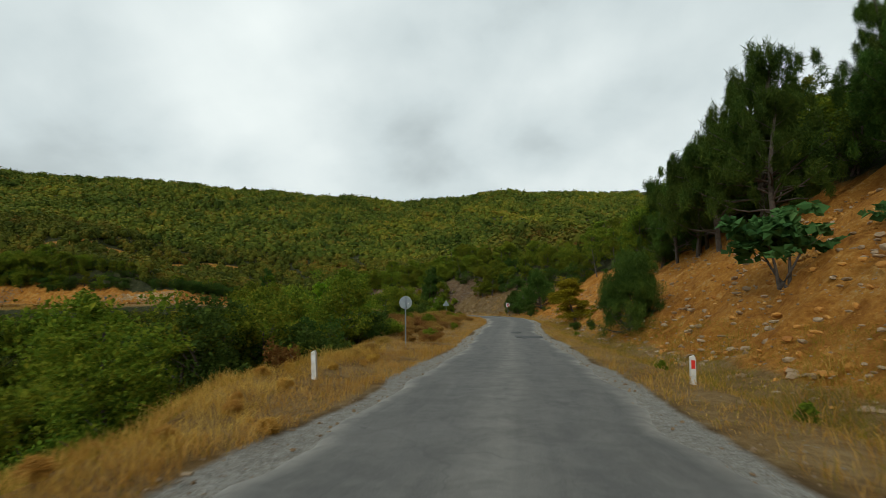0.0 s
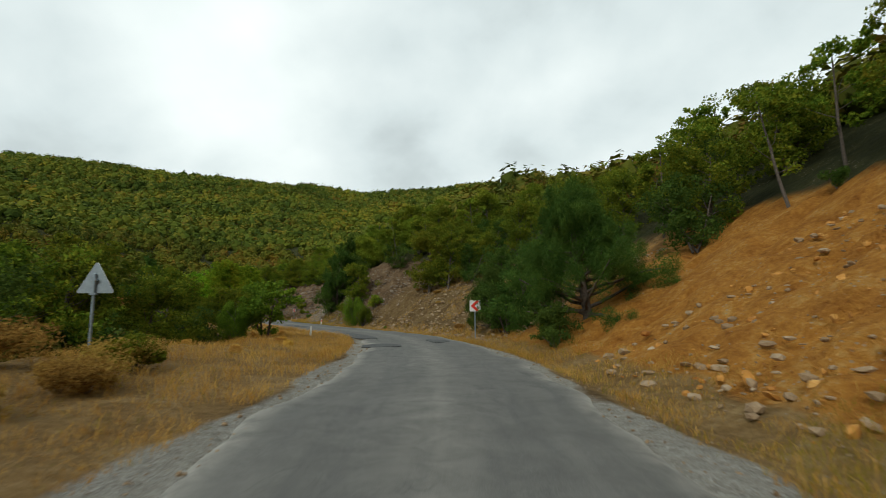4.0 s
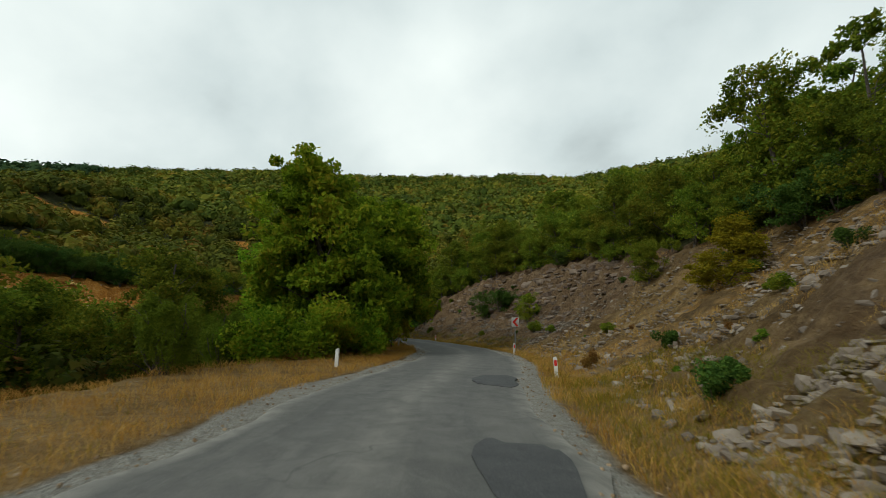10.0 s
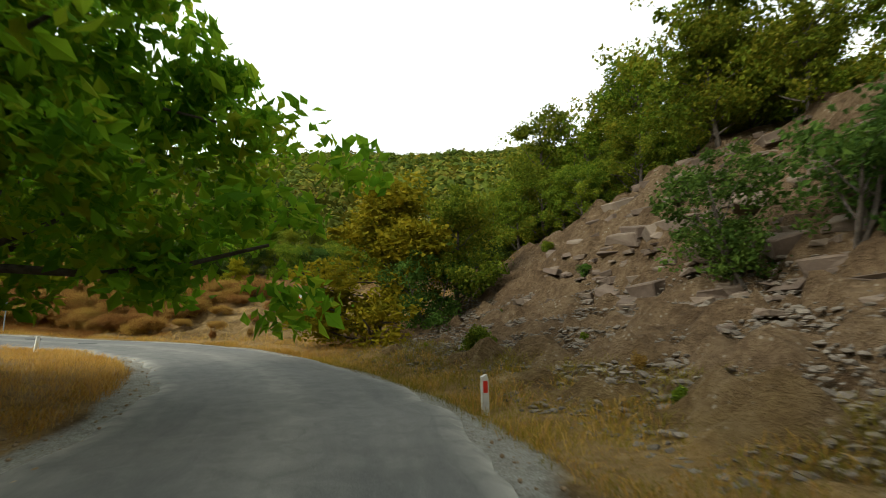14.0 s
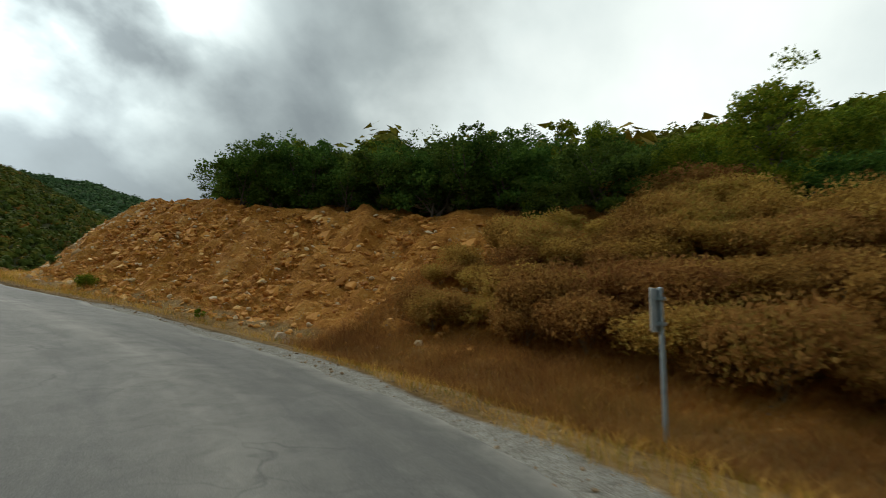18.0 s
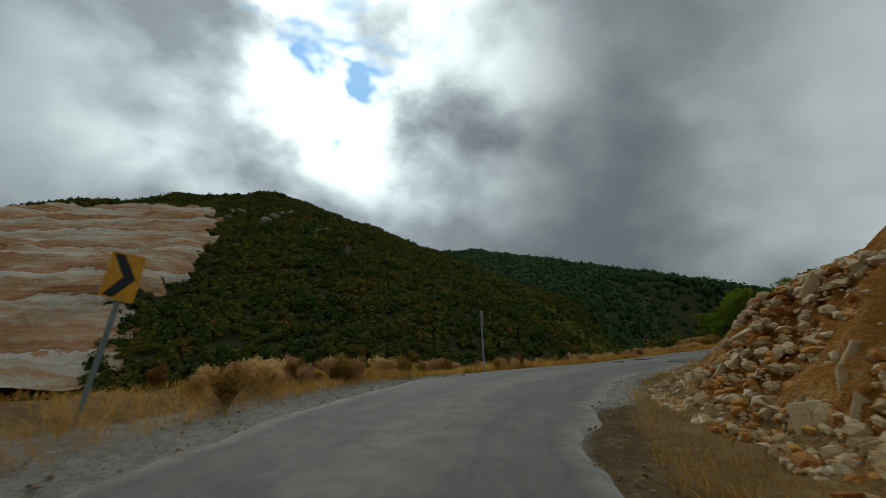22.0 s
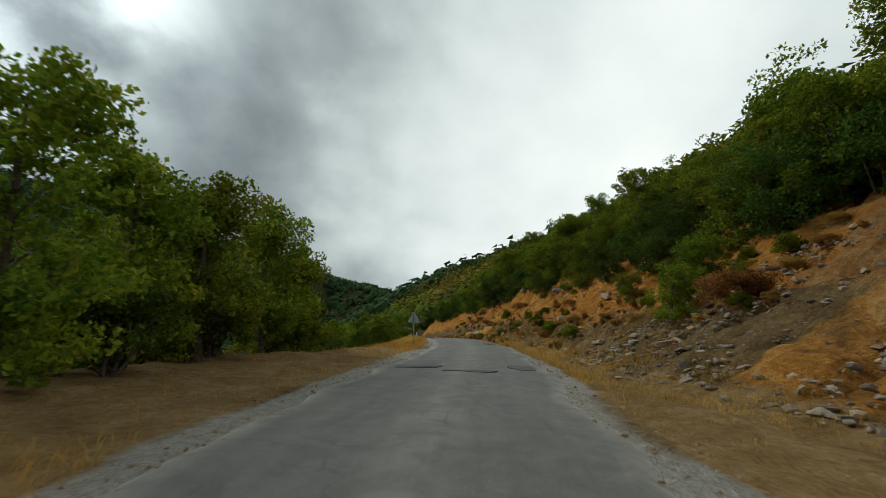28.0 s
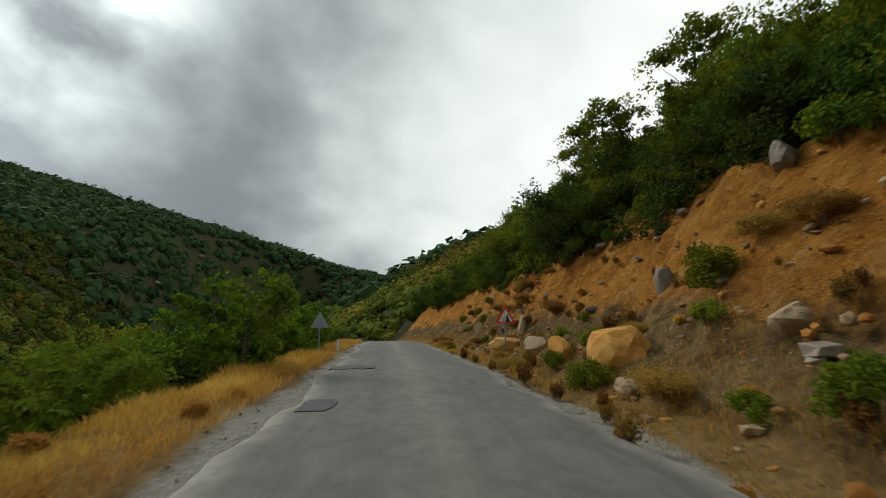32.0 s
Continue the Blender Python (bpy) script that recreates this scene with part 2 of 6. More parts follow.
def m_earth():
    """Verge, cut bank and slopes: the masks name what the soil is."""
    m, n, b, _ = material("earth")
    p = where(n)
    big = n.noise(0.16, 5.0, 0.6, p, 0.5)
    mid = n.noise(0.9, 6.0, 0.65, p, 0.5)
    fine = n.noise(6.0, 5.0, 0.7, p)
    grit = n.noise(38.0, 3.0, 0.7, p)
    both = n.math("ADD", n.math("MULTIPLY", mid, 0.55), n.math("MULTIPLY", fine, 0.45))
    orange = n.ramp(both, (0.28, (0.15, 0.050, 0.009)), (0.42, (0.38, 0.150, 0.024)), (0.54, (0.54, 0.245, 0.045)), (0.68, (0.66, 0.41, 0.14)))
    brown = n.ramp(both, (0.30, (0.078, 0.046, 0.018)), (0.48, (0.170, 0.108, 0.045)), (0.60, (0.25, 0.170, 0.076)), (0.74, (0.36, 0.27, 0.145)))
    rock = n.ramp(both, (0.30, (0.06, 0.036, 0.019)), (0.46, (0.145, 0.092, 0.050)), (0.60, (0.235, 0.158, 0.09)), (0.74, (0.36, 0.27, 0.17)))
    straw = n.ramp(both, (0.30, (0.15, 0.085, 0.030)), (0.48, (0.29, 0.18, 0.068)), (0.62, (0.40, 0.27, 0.12)), (0.76, (0.50, 0.37, 0.20)))
    gravel = n.ramp(n.math("ADD", n.math("MULTIPLY", grit, 0.6), n.math("MULTIPLY", fine, 0.4)),
                    (0.30, (0.17, 0.15, 0.12)), (0.48, (0.36, 0.335, 0.285)), (0.64, (0.55, 0.53, 0.48)))
    litter = n.ramp(both, (0.32, (0.022, 0.026, 0.010)), (0.5, (0.046, 0.050, 0.018)), (0.68, (0.085, 0.078, 0.028)))
    col = brown
    wob = n.math("SUBTRACT", n.math("ADD", n.math("MULTIPLY", big, 0.5), n.math("MULTIPLY", mid, 0.5)), 0.5)
    for name, c in (("orange", orange), ("rock", rock), ("straw", straw), ("gravel", gravel), ("litter", litter)):
        a = n.add("ShaderNodeAttribute", attr=name).outputs["Fac"]
        f = n.math("ADD", a, n.math("MULTIPLY", wob, 1.1))
        col = n.mix(n.ramp(f, (0.38, 0.0), (0.62, 1.0)), col, c)
    # pale stone chips lying in the soil
    chip = n.add("ShaderNodeTexVoronoi")
    chip.inputs["Scale"].default_value = 7.0
    n.link(p, chip.inputs["Vector"])
    keep = n.math("MULTIPLY", n.ramp(chip.outputs["Distance"], (0.16, 1.0), (0.24, 0.0)), n.ramp(mid, (0.5, 0.0), (0.62, 0.7)))
    col = n.mix(keep, col, (0.42, 0.36, 0.28))
    n.link(col, b.inputs["Base Color"])
    b.inputs["Roughness"].default_value = 0.95
    b.inputs["Specular IOR Level"].default_value = 0.15
    h = n.math("ADD", n.math("MULTIPLY", fine, 0.7), n.math("MULTIPLY", grit, 0.3))
    h = n.math("ADD", h, n.math("MULTIPLY", n.noise(2.2, 5.0, 0.7, p, 0.6), 1.2))
    bump(n, b, h, 1.0, 0.26)
    return m


def m_leaf(name, *cols, clear=0.28, rough=0.85, own_share=0.55, drift_size=0.45, land=0.0, tone=0.0):
    """Leaves: a colour for each leaf, another drift for each tree."""
    m, n, b, out = material(name)
    geo = n.add("ShaderNodeNewGeometry")
    rnd = geo.outputs["Random Per Island"]
    drift = n.ramp(n.noise(drift_size, 3.0, 0.6, geo.outputs["Position"]), (0.28, 0.0), (0.72, 1.0))
    f = n.math("ADD", n.math("MULTIPLY", rnd, own_share), n.math("MULTIPLY", drift, 1.0 - own_share))
    # tone: one value a crown, lowered on the cores to paint their shade
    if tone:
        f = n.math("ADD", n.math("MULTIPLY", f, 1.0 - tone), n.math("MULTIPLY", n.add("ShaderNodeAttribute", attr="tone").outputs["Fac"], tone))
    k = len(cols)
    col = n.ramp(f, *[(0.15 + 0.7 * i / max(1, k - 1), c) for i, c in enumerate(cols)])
    own = n.add("ShaderNodeObjectInfo").outputs["Random"]
    hsv = n.add("ShaderNodeHueSaturation")
    n.link(n.ramp(own, (0.0, 0.48), (1.0, 0.515)), hsv.inputs["Hue"])
    n.link(n.ramp(own, (0.0, 0.78), (1.0, 1.2)), hsv.inputs["Value"])
    if land:
        # stands of lighter and darker growth over the hillside
        stand = n.ramp(n.noise(land, 4.0, 0.55, geo.outputs["Position"]), (0.36, (0.62, 0.68, 0.70)), (0.5, (0.95, 0.95, 0.95)), (0.64, (1.25, 1.12, 0.95)))
        col = n.mix(1.0, col, stand, "MULTIPLY")
    n.link(col, hsv.inputs["Color"])
    n.link(hsv.outputs[0], b.inputs["Base Color"])
    b.inputs["Roughness"].default_value = rough
    b.inputs["Specular IOR Level"].default_value = 0.08
    tr = n.add("ShaderNodeBsdfTranslucent")
    n.link(hsv.outputs[0], tr.inputs[0])
    mix = n.add("ShaderNodeMixShader")
    mix.inputs[0].default_value = clear
    n.link(b.outputs[0], mix.inputs[1])
    n.link(tr.outputs[0], mix.inputs[2])
    n.link(mix.outputs[0], out.inputs[0])
    return m


def m_bark(name, a, c):
    m, n, b, _ = material(name)
    obj = n.add("ShaderNodeTexCoord").outputs["Object"]
    f = n.noise(9.0, 6.0, 0.7, obj, 0.5)
    n.link(n.ramp(f, (0.3, a), (0.7, c)), b.inputs["Base Color"])
    b.inputs["Roughness"].default_value = 0.92
    bump(n, b, f, 0.8, 0.03)
    return m


def m_stone(name, *cols):
    m, n, b, _ = material(name)
    p = where(n)
    rnd = n.add("ShaderNodeNewGeometry").outputs["Random Per Island"]
    own = n.add("ShaderNodeObjectInfo").outputs["Random"]
    f = n.noise(2.6, 6.0, 0.7, p, 0.6)
    mixed = n.math("ADD", n.math("MULTIPLY", f, 0.55), n.math("ADD", n.math("MULTIPLY", rnd, 0.28), n.math("MULTIPLY", own, 0.17)))
    k = len(cols)
    n.link(n.ramp(mixed, *[(0.25 + 0.5 * i / (k - 1), c) for i, c in enumerate(cols)]), b.inputs["Base Color"])
    b.inputs["Roughness"].default_value = 0.9
    bump(n, b, n.noise(14.0, 6.0, 0.7, p), 0.7, 0.04)
    return m


M_ROAD = m_asphalt("worn_asphalt")
M_PATCH = m_asphalt("patch_asphalt", 0.042, True)
M_EARTH = m_earth()
M_OAK = m_leaf("oak_leaves", (0.066, 0.108, 0.012), (0.118, 0.175, 0.015), (0.195, 0.238, 0.021), (0.30, 0.285, 0.026), clear=0.36)
M_DARK = m_leaf("evergreen_leaves", (0.034, 0.068, 0.013), (0.065, 0.116, 0.020), (0.112, 0.168, 0.026), clear=0.34)
M_PINE = m_leaf("pine_needles", (0.032, 0.066, 0.013), (0.062, 0.112, 0.018), (0.112, 0.165, 0.024))
M_LIGHT = m_leaf("fresh_leaves", (0.066, 0.115, 0.012), (0.12, 0.185, 0.016), (0.20, 0.26, 0.022))
M_WALNUT = m_leaf("walnut_leaves", (0.085, 0.17, 0.012), (0.16, 0.28, 0.016), (0.26, 0.37, 0.023), (0.40, 0.39, 0.028), clear=0.52)
M_YELLOW = m_leaf("yellowing_leaves", (0.17, 0.18, 0.012), (0.31, 0.29, 0.016), (0.44, 0.37, 0.022), clear=0.42)
M_DRY = m_leaf("dry_brambles", (0.18, 0.090, 0.024), (0.32, 0.175, 0.044), (0.45, 0.27, 0.072), (0.34, 0.25, 0.056), clear=0.45)
M_FIG = m_leaf("fig_leaves", (0.039, 0.094, 0.027), (0.068, 0.146, 0.040), (0.117, 0.202, 0.061))
M_STRAW = m_leaf("dry_grass", (0.38, 0.20, 0.034), (0.60, 0.36, 0.075), (0.76, 0.52, 0.14), clear=0.45, rough=0.8)
M_OLIVE = m_leaf("olive_grass", (0.120, 0.102, 0.012), (0.216, 0.162, 0.018), (0.324, 0.222, 0.029), clear=0.3, rough=0.8)
M_WOODS = m_leaf("hill_woods", (0.050, 0.070, 0.011), (0.092, 0.116, 0.016), (0.145, 0.158, 0.021), (0.215, 0.178, 0.025), (0.200, 0.115, 0.020), clear=0.15, own_share=0.3, drift_size=0.08, land=0.03, tone=0.55)
M_SCRUB = m_leaf("valley_scrub", (0.024, 0.046, 0.008), (0.046, 0.076, 0.012), (0.080, 0.105, 0.015), (0.150, 0.125, 0.018), (0.21, 0.095, 0.017), clear=0.12, own_share=0.3, drift_size=0.1, land=0.035, tone=0.55)
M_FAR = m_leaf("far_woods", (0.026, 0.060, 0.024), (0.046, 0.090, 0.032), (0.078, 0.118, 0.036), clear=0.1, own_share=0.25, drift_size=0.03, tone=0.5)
M_BARK = m_bark("bark", (0.045, 0.034, 0.026), (0.15, 0.12, 0.095))
M_STONE = m_stone("pale_stone", (0.19, 0.115, 0.055), (0.34, 0.235, 0.135), (0.47, 0.37, 0.25))
M_OCHRE = m_stone("ochre_stone", (0.32, 0.12, 0.018), (0.56, 0.26, 0.05), (0.72, 0.48, 0.18))
M_CREAM = m_stone("cream_stone", (0.30, 0.18, 0.07), (0.50, 0.36, 0.19), (0.66, 0.53, 0.34))
M_SCREE = m_stone("grey_scree", (0.13, 0.098, 0.072), (0.26, 0.21, 0.16), (0.41, 0.355, 0.28))
M_LEDGE = m_stone("brown_ledge", (0.075, 0.05, 0.036), (0.15, 0.105, 0.075), (0.25, 0.19, 0.14))
M_SHALE = m_stone("grey_shale", (0.10, 0.078, 0.058), (0.19, 0.155, 0.12), (0.30, 0.255, 0.20))
M_CRAG = m_stone("grey_crag", (0.11, 0.09, 0.068), (0.20, 0.17, 0.13), (0.30, 0.26, 0.21))
M_STEEL = m_plain("galvanised_steel", (0.30, 0.36, 0.40), 0.45, 0.55)
M_BACK = m_plain("grey_sign_back", (0.30, 0.35, 0.38), 0.5, 0.4)
M_WHITE = m_plain("white_reflective_paint", (0.72, 0.73, 0.72), 0.5)
M_RED = m_plain("red_reflective_paint", (0.72, 0.035, 0.02), 0.45)
M_BLACK = m_plain("black_paint", (0.018, 0.018, 0.020), 0.5)
M_AMBER = m_plain("amber_reflective_paint", (0.75, 0.34, 0.02), 0.45)
M_POST = m_plain("white_plastic_post", (0.66, 0.64, 0.58), 0.6)
M_STAKE = m_bark("weathered_stake", (0.16, 0.11, 0.06), (0.32, 0.24, 0.14))

# ---------------------------------------------------------------- the plan
# the reference line of the road: a station about every ten metres, x, y and the height of the asphalt
LINE_EAST = [(-1.6, -21.0, 1.1), (-0.8, -10.5, 0.6), (0, 0, 0), (1.02, 10.71, -0.56), (2.23, 22.85, -1.16), (3.13, 35.39, -1.55), (4.70, 47.71, -1.62),
             (4.73, 58.35, -1.72), (3.13, 68.08, -1.99), (-0.10, 77.94, -2.29), (-5.35, 87.69, -2.50), (-11.19, 96.73, -2.53), (-16.19, 105.10, -2.64),
             (-19.72, 113.86, -2.86), (-22.34, 122.81, -3.12), (-26.22, 131.62, -3.44), (-32.08, 139.30, -3.67), (-38.75, 144.72, -3.76)]
LINE_WEST = [(-46.14, 147.59, -3.85), (-53.91, 148.06, -3.90), (-61.08, 145.42, -3.78), (-66.78, 140.12, -3.20), (-70.16, 133.30, -2.26), (-72.65, 126.08, -1.40),
             (-76.54, 119.48, -0.69), (-82.19, 114.02, -0.23), (-89.04, 110.63, -0.01), (-96.69, 109.31, 0.10), (-104.99, 108.59, 0.30), (-113.64, 107.77, 0.52),
             (-122.24, 106.99, 0.81), (-130.84, 106.82, 1.03), (-139.79, 106.66, 1.07), (-149.02, 106.10, 1.04), (-158.67, 104.76, 1.06)]
LINE_FAR = [(-168.2, 103.0, 1.0), (-177.8, 100.9, 0.75), (-187.3, 98.7, 0.45), (-196.8, 96.6, 0.1), (-206, 94.0, -0.4), (-215.5, 91.0, -1.0), (-225, 87.4, -1.7), (-234, 83.2, -2.6)]
LINE_AWAY = [(-257, 70, -4.2), (-280, 56, -6), (-303, 42, -8), (-330, 28, -10), (-360, 15, -12), (-400, 0, -14), (-440, -12, -15), (-480, -20, -15), (-520, -25, -15)]
KNOTS = np.array(LINE_EAST + LINE_WEST + LINE_FAR + LINE_AWAY)
FIRST, LAST = -1.0, 39.0


def spline(s):
    s = np.asarray(s, float) + 2.0
    k = np.clip(s.astype(int), 1, len(KNOTS) - 3)
    f = (s - k)[..., None]
    a, b, c, d = KNOTS[k - 1], KNOTS[k], KNOTS[k + 1], KNOTS[k + 2]
    return b + 0.5 * f * (c - a + f * (2 * a - 5 * b + 4 * c - d + f * (3 * (b - c) + d - a)))


STEP = 0.02
ST = np.arange(FIRST, 47.5, STEP)
AX = spline(ST)
TAN = np.gradient(AX[:, :2], axis=0)
TAN /= np.linalg.norm(TAN, axis=1)[:, None]
RUN = np.r_[0, np.cumsum(np.linalg.norm(np.diff(AX[:, :2], axis=0), axis=1))]   # metres along the road


def table(s, rows, col):
    rows = np.array(rows)
    return np.interp(s, rows[:, 0], rows[:, col])


# middle of the asphalt beside the line
MIDDLE = [(0, -0.2), (2, -0.2), (5, -0.35), (6, 0.1), (7, 0.5), (8, 0.0), (9, -0.45), (11, -1.0), (13, -0.95), (14.5, -0.5), (17, 0.5), (19, 0.2), (21, -1.1), (23, -1.2), (24, -1.0), (25, -0.7), (26, -0.35), (29, -0.5), (32, 0.4), (34, 0.3)]
HALF = 2.22
# station, toe of the cut, its middle (u, h), its top (u, h), the slope above
CUT_EAST = [(-1, 5.6, 9.8, 3.0, 15.5, 6.5, 0.75), (2, 5.5, 9.2, 3.0, 14.4, 6.3, 0.8), (3.4, 4.9, 8.8, 2.5, 13, 5.2, 0.8), (5, 4.0, 8, 1.9, 12.5, 4.4, 0.75),
            (6.5, 4.4, 9, 2.4, 13.5, 4.6, 0.6), (8, 4.6, 9, 3.1, 12.5, 4.6, 0.6), (9, 3.4, 6.2, 3.2, 9, 6.2, 0.6), (10.3, 3.4, 6, 2.2, 9.5, 5.6, 0.5),
            (12, 3.6, 8, 2.2, 13, 5.6, 0.5), (13.2, 3.5, 8, 2.0, 12.6, 6.2, 0.5), (14.2, 3.4, 8.2, 2.0, 12.4, 6.9, 0.5), (15.1, 3.6, 8.4, 1.9, 12.4, 6.6, 0.4), (15.7, 3.8, 8.5, 1.6, 12.5, 4.8, 0.35), (16.5, 5, 10, 1.2, 16, 3.2, 0.28)]
CUT_WEST = [(18, 6, 10, 1.6, 17, 4.2, 0.25), (19.3, 4.8, 7.2, 1.6, 10.5, 4.3, 0.32), (21, 4.0, 6.4, 2.1, 9.4, 4.7, 0.16), (22, 3.4, 5.7, 2.6, 7.6, 4.4, 0.16),
            (22.8, 3.2, 5.4, 2.4, 7.2, 3.6, 0.2), (23.3, 2.4, 3.9, 1.7, 7.2, 3.0, 0.3), (23.9, 2.4, 4.3, 1.3, 8.6, 2.8, 0.45), (24.5, 2.7, 5.6, 1.0, 10.4, 3.2, 0.55), (25, 3.2, 7, 1.0, 12, 3.6, 0.62), (27, 5, 10, 0.5, 14, 4.2, 0.7),
            (28.3, 7, 11, 2.0, 15, 5.6, 0.6), (29.5, 4, 8, 2.2, 12, 5.0, 0.6), (31, 3.8, 6.7, 2.0, 9.4, 4.9, 0.62), (33, 3.8, 6.5, 2.4, 8.2, 5.0, 0.62), (39, 3.8, 6.5, 2.6, 8.5, 5.0, 0.6)]
CUT = CUT_EAST + CUT_WEST
# station, left edge of the verge, its height, the fall beyond it
FALL = [(-1, 4.1, 0.05, 0.85), (0.5, 4.5, 0.05, 0.85), (0.8, 5.7, 0.2, 0.6), (1.5, 6.0, 0.2, 0.5), (3, 9.0, 0.7, 0.4), (4.5, 9.5, 0.5, 0.35), (6, 7.0, 0.2, 0.35), (9, 10.0, 0.1, 0.25), (11, 8.0, 0.0, 0.3), (13, 7.0, 0.2, 0.3),
        (14.5, 8.0, 0.5, 0.25), (16.5, 8.0, 0.5, 0.25), (19, 8.0, 0.2, 0.3), (21, 8.0, 0.4, 0.5), (22.5, 6.0, 0.35, 0.6), (24, 5.4, -0.2, 0.6), (26.5, 5.2, -0.2, 0.6), (28, 9.0, 0.2, 0.5),
        (29.5, 8.0, 0.15, 0.5), (30.5, 4.6, 0.1, 0.6), (32, 3.9, 0.0, 0.6), (34, 3.6, 0.0, 0.6), (39, 4.4, 0.1, 0.4)]
TILT = [(0, 0), (19.5, 0), (20.5, 0.025), (22, 0.07), (23.3, 0.07), (24.5, 0.01), (26, 0)]   # banking of the bend
CREST_SPUR = [(-92, 138, 3), (-120, 158, 9), (-150, 182, 19), (-185, 215, 38), (-215, 262, 60), (-220, 300, 74)]
CREST_WEST = [(-185, 215, 36), (-250, 195, 33), (-330, 150, 26), (-450, 90, 18)]
CREST_NORTH = [(-390, 262, 92), (-300, 312, 92), (-238, 347, 92), (-165, 378, 91), (-50, 385, 80), (30, 391, 87), (130, 400, 86), (240, 390, 96), (320, 200, 80), (330, -60, 70)]
CREST_SOUTH = [(330, -60, 70), (180, -230, 84), (1, -262, 96), (-66, -266, 112), (-127, -262, 126), (-180, -250, 133), (-232, -226, 108), (-278, -192, 68), (-330, -130, 44)]
CREST_FAR = [(-430, -560, 168), (-545, -435, 160), (-617, -368, 130), (-685, -282, 102), (-754, -153, 76), (-800, 0, 46), (-830, 140, 60), (-700, 260, 70)]


def wave(x, y, size, seed=0.0):
    """Smooth cheap noise of about -1 to 1 over the plan."""
    x, y = x / size + seed * 1.7, y / size - seed * 2.3
    return (np.sin(1.9 * x + 1.3 * np.sin(1.1 * y + seed)) * np.cos(1.6 * y + 1.1 * np.sin(1.4 * x)) + 0.5 * np.sin(3.7 * x - 2.9 * y + seed) + 0.35 * np.sin(6.1 * y + 5.3 * x + 2 * np.sin(2.2 * x))) / 1.6


def on_plan(x, y):
    """Station index and the distance to the right of the line."""
    x, y = np.ravel(x), np.ravel(y)
    idx, far = np.zeros(len(x), int), np.zeros(len(x))
    coarse = np.arange(0, len(ST), 10)
    for i in range(0, len(x), 4000):
        q = np.stack([x[i:i + 4000], y[i:i + 4000]], 1)
        d = (q[:, None, 0] - AX[None, coarse, 0]) ** 2 + (q[:, None, 1] - AX[None, coarse, 1]) ** 2
        j = coarse[d.argmin(1)]
        best, bj = np.full(len(q), 1e12), j.copy()
        for o in range(-9, 10, 2):
            k = np.clip(j + o, 0, len(ST) - 1)
            dd = ((q - AX[k, :2]) ** 2).sum(1)
            hit = dd < best
            best[hit], bj[hit] = dd[hit], k[hit]
        off = q - AX[bj, :2]
        side = np.sign(off[:, 0] * TAN[bj, 1] - off[:, 1] * TAN[bj, 0])
        idx[i:i + 4000], far[i:i + 4000] = bj, side * np.sqrt(best)
    return idx, far


def near_height(s, u, rough=True):
    """Height over the asphalt's level at station s, u metres to the right."""
    toe, u1, h1, u2, h2, up = (table(s, CUT, c) for c in range(1, 7))
    far_up = np.where((s > 17) & (s < 29), table(s, [(17, 0.18), (18, 0.2), (22, 0.3), (23.5, 0.22), (24.5, 0.03), (26.2, 0.08), (29, 0.45)], 1), up)
    rise = np.where(u < toe, 0, np.where(u < u1, h1 * (np.clip((u - toe) / (u1 - toe), 0, 1)) ** 1.25,
                    np.where(u < u2, h1 + (h2 - h1) * np.clip((u - u1) / (u2 - u1), 0, 1), h2 + up * np.clip(u - u2, 0, 12) + far_up * np.maximum(u - u2 - 12, 0))))
    ditch = -0.22 * np.clip((toe - 2.6) / 1.6, 0, 1) * np.exp(-((u - toe + 0.9) / 0.7) ** 2)
    edge, eh, fall = (table(s, FALL, c) for c in range(1, 4))
    v = -u
    k = np.clip((v - 3.0) / np.maximum(edge - 3.0, 0.5), 0, 1)
    left = eh * k * k * (3 - 2 * k) - fall * np.maximum(v - edge, 0) + 0.0035 * fall * np.maximum(v - edge - 6, 0) ** 2
    left = np.maximum(left, -17)
    z = np.where(u > 0, rise + ditch, left)
    return z - table(s, TILT, 1) * np.clip(u, -7, 2)


def ridge(x, y, crest, slope):
    top = np.full(len(x), -1e9)
    pts = np.array(crest, float)
    for a, b in zip(pts[:-1], pts[1:]):
        d = b[:2] - a[:2]
        f = np.clip(((x - a[0]) * d[0] + (y - a[1]) * d[1]) / (d @ d), 0, 1)
        far = np.hypot(x - a[0] - f * d[0], y - a[1] - f * d[1])
        top = np.maximum(top, a[2] + f * (b[2] - a[2]) - slope * (np.sqrt(far ** 2 + 18 ** 2) - 18))
    return top


def far_height(x, y):
    parts = [ridge(x, y, CREST_NORTH, 0.42), ridge(x, y, CREST_SPUR, 0.42), ridge(x, y, CREST_WEST, 0.45), ridge(x, y, CREST_SOUTH, 0.50), ridge(x, y, CREST_FAR, 0.30), np.full(len(x), -20.0)]
    k = 7.0
    stack = np.array(parts)
    top = stack.max(0)
    z = top + k * np.log(np.exp((stack - top) / k).sum(0)) - 3.0
    away = np.clip((z + 10) / 60, 0, 1)
    return z + away * (2.2 * wave(x, y, 34) + 1.2 * wave(x, y, 15, 2))


def height(x, y):
    x, y = np.ravel(np.asarray(x, float)), np.ravel(np.asarray(y, float))
    idx, u = on_plan(x, y)
    zn = AX[idx, 2] + near_height(ST[idx], u)
    w = np.clip((np.abs(u) - 24) / np.where(u > 0, table(ST[idx], [(16, 70), (18, 48), (26, 48), (30, 70)], 1), 70), 0, 1)
    w = w * w * (3 - 2 * w)
    return zn * (1 - w) + far_height(x, y) * w, idx, u


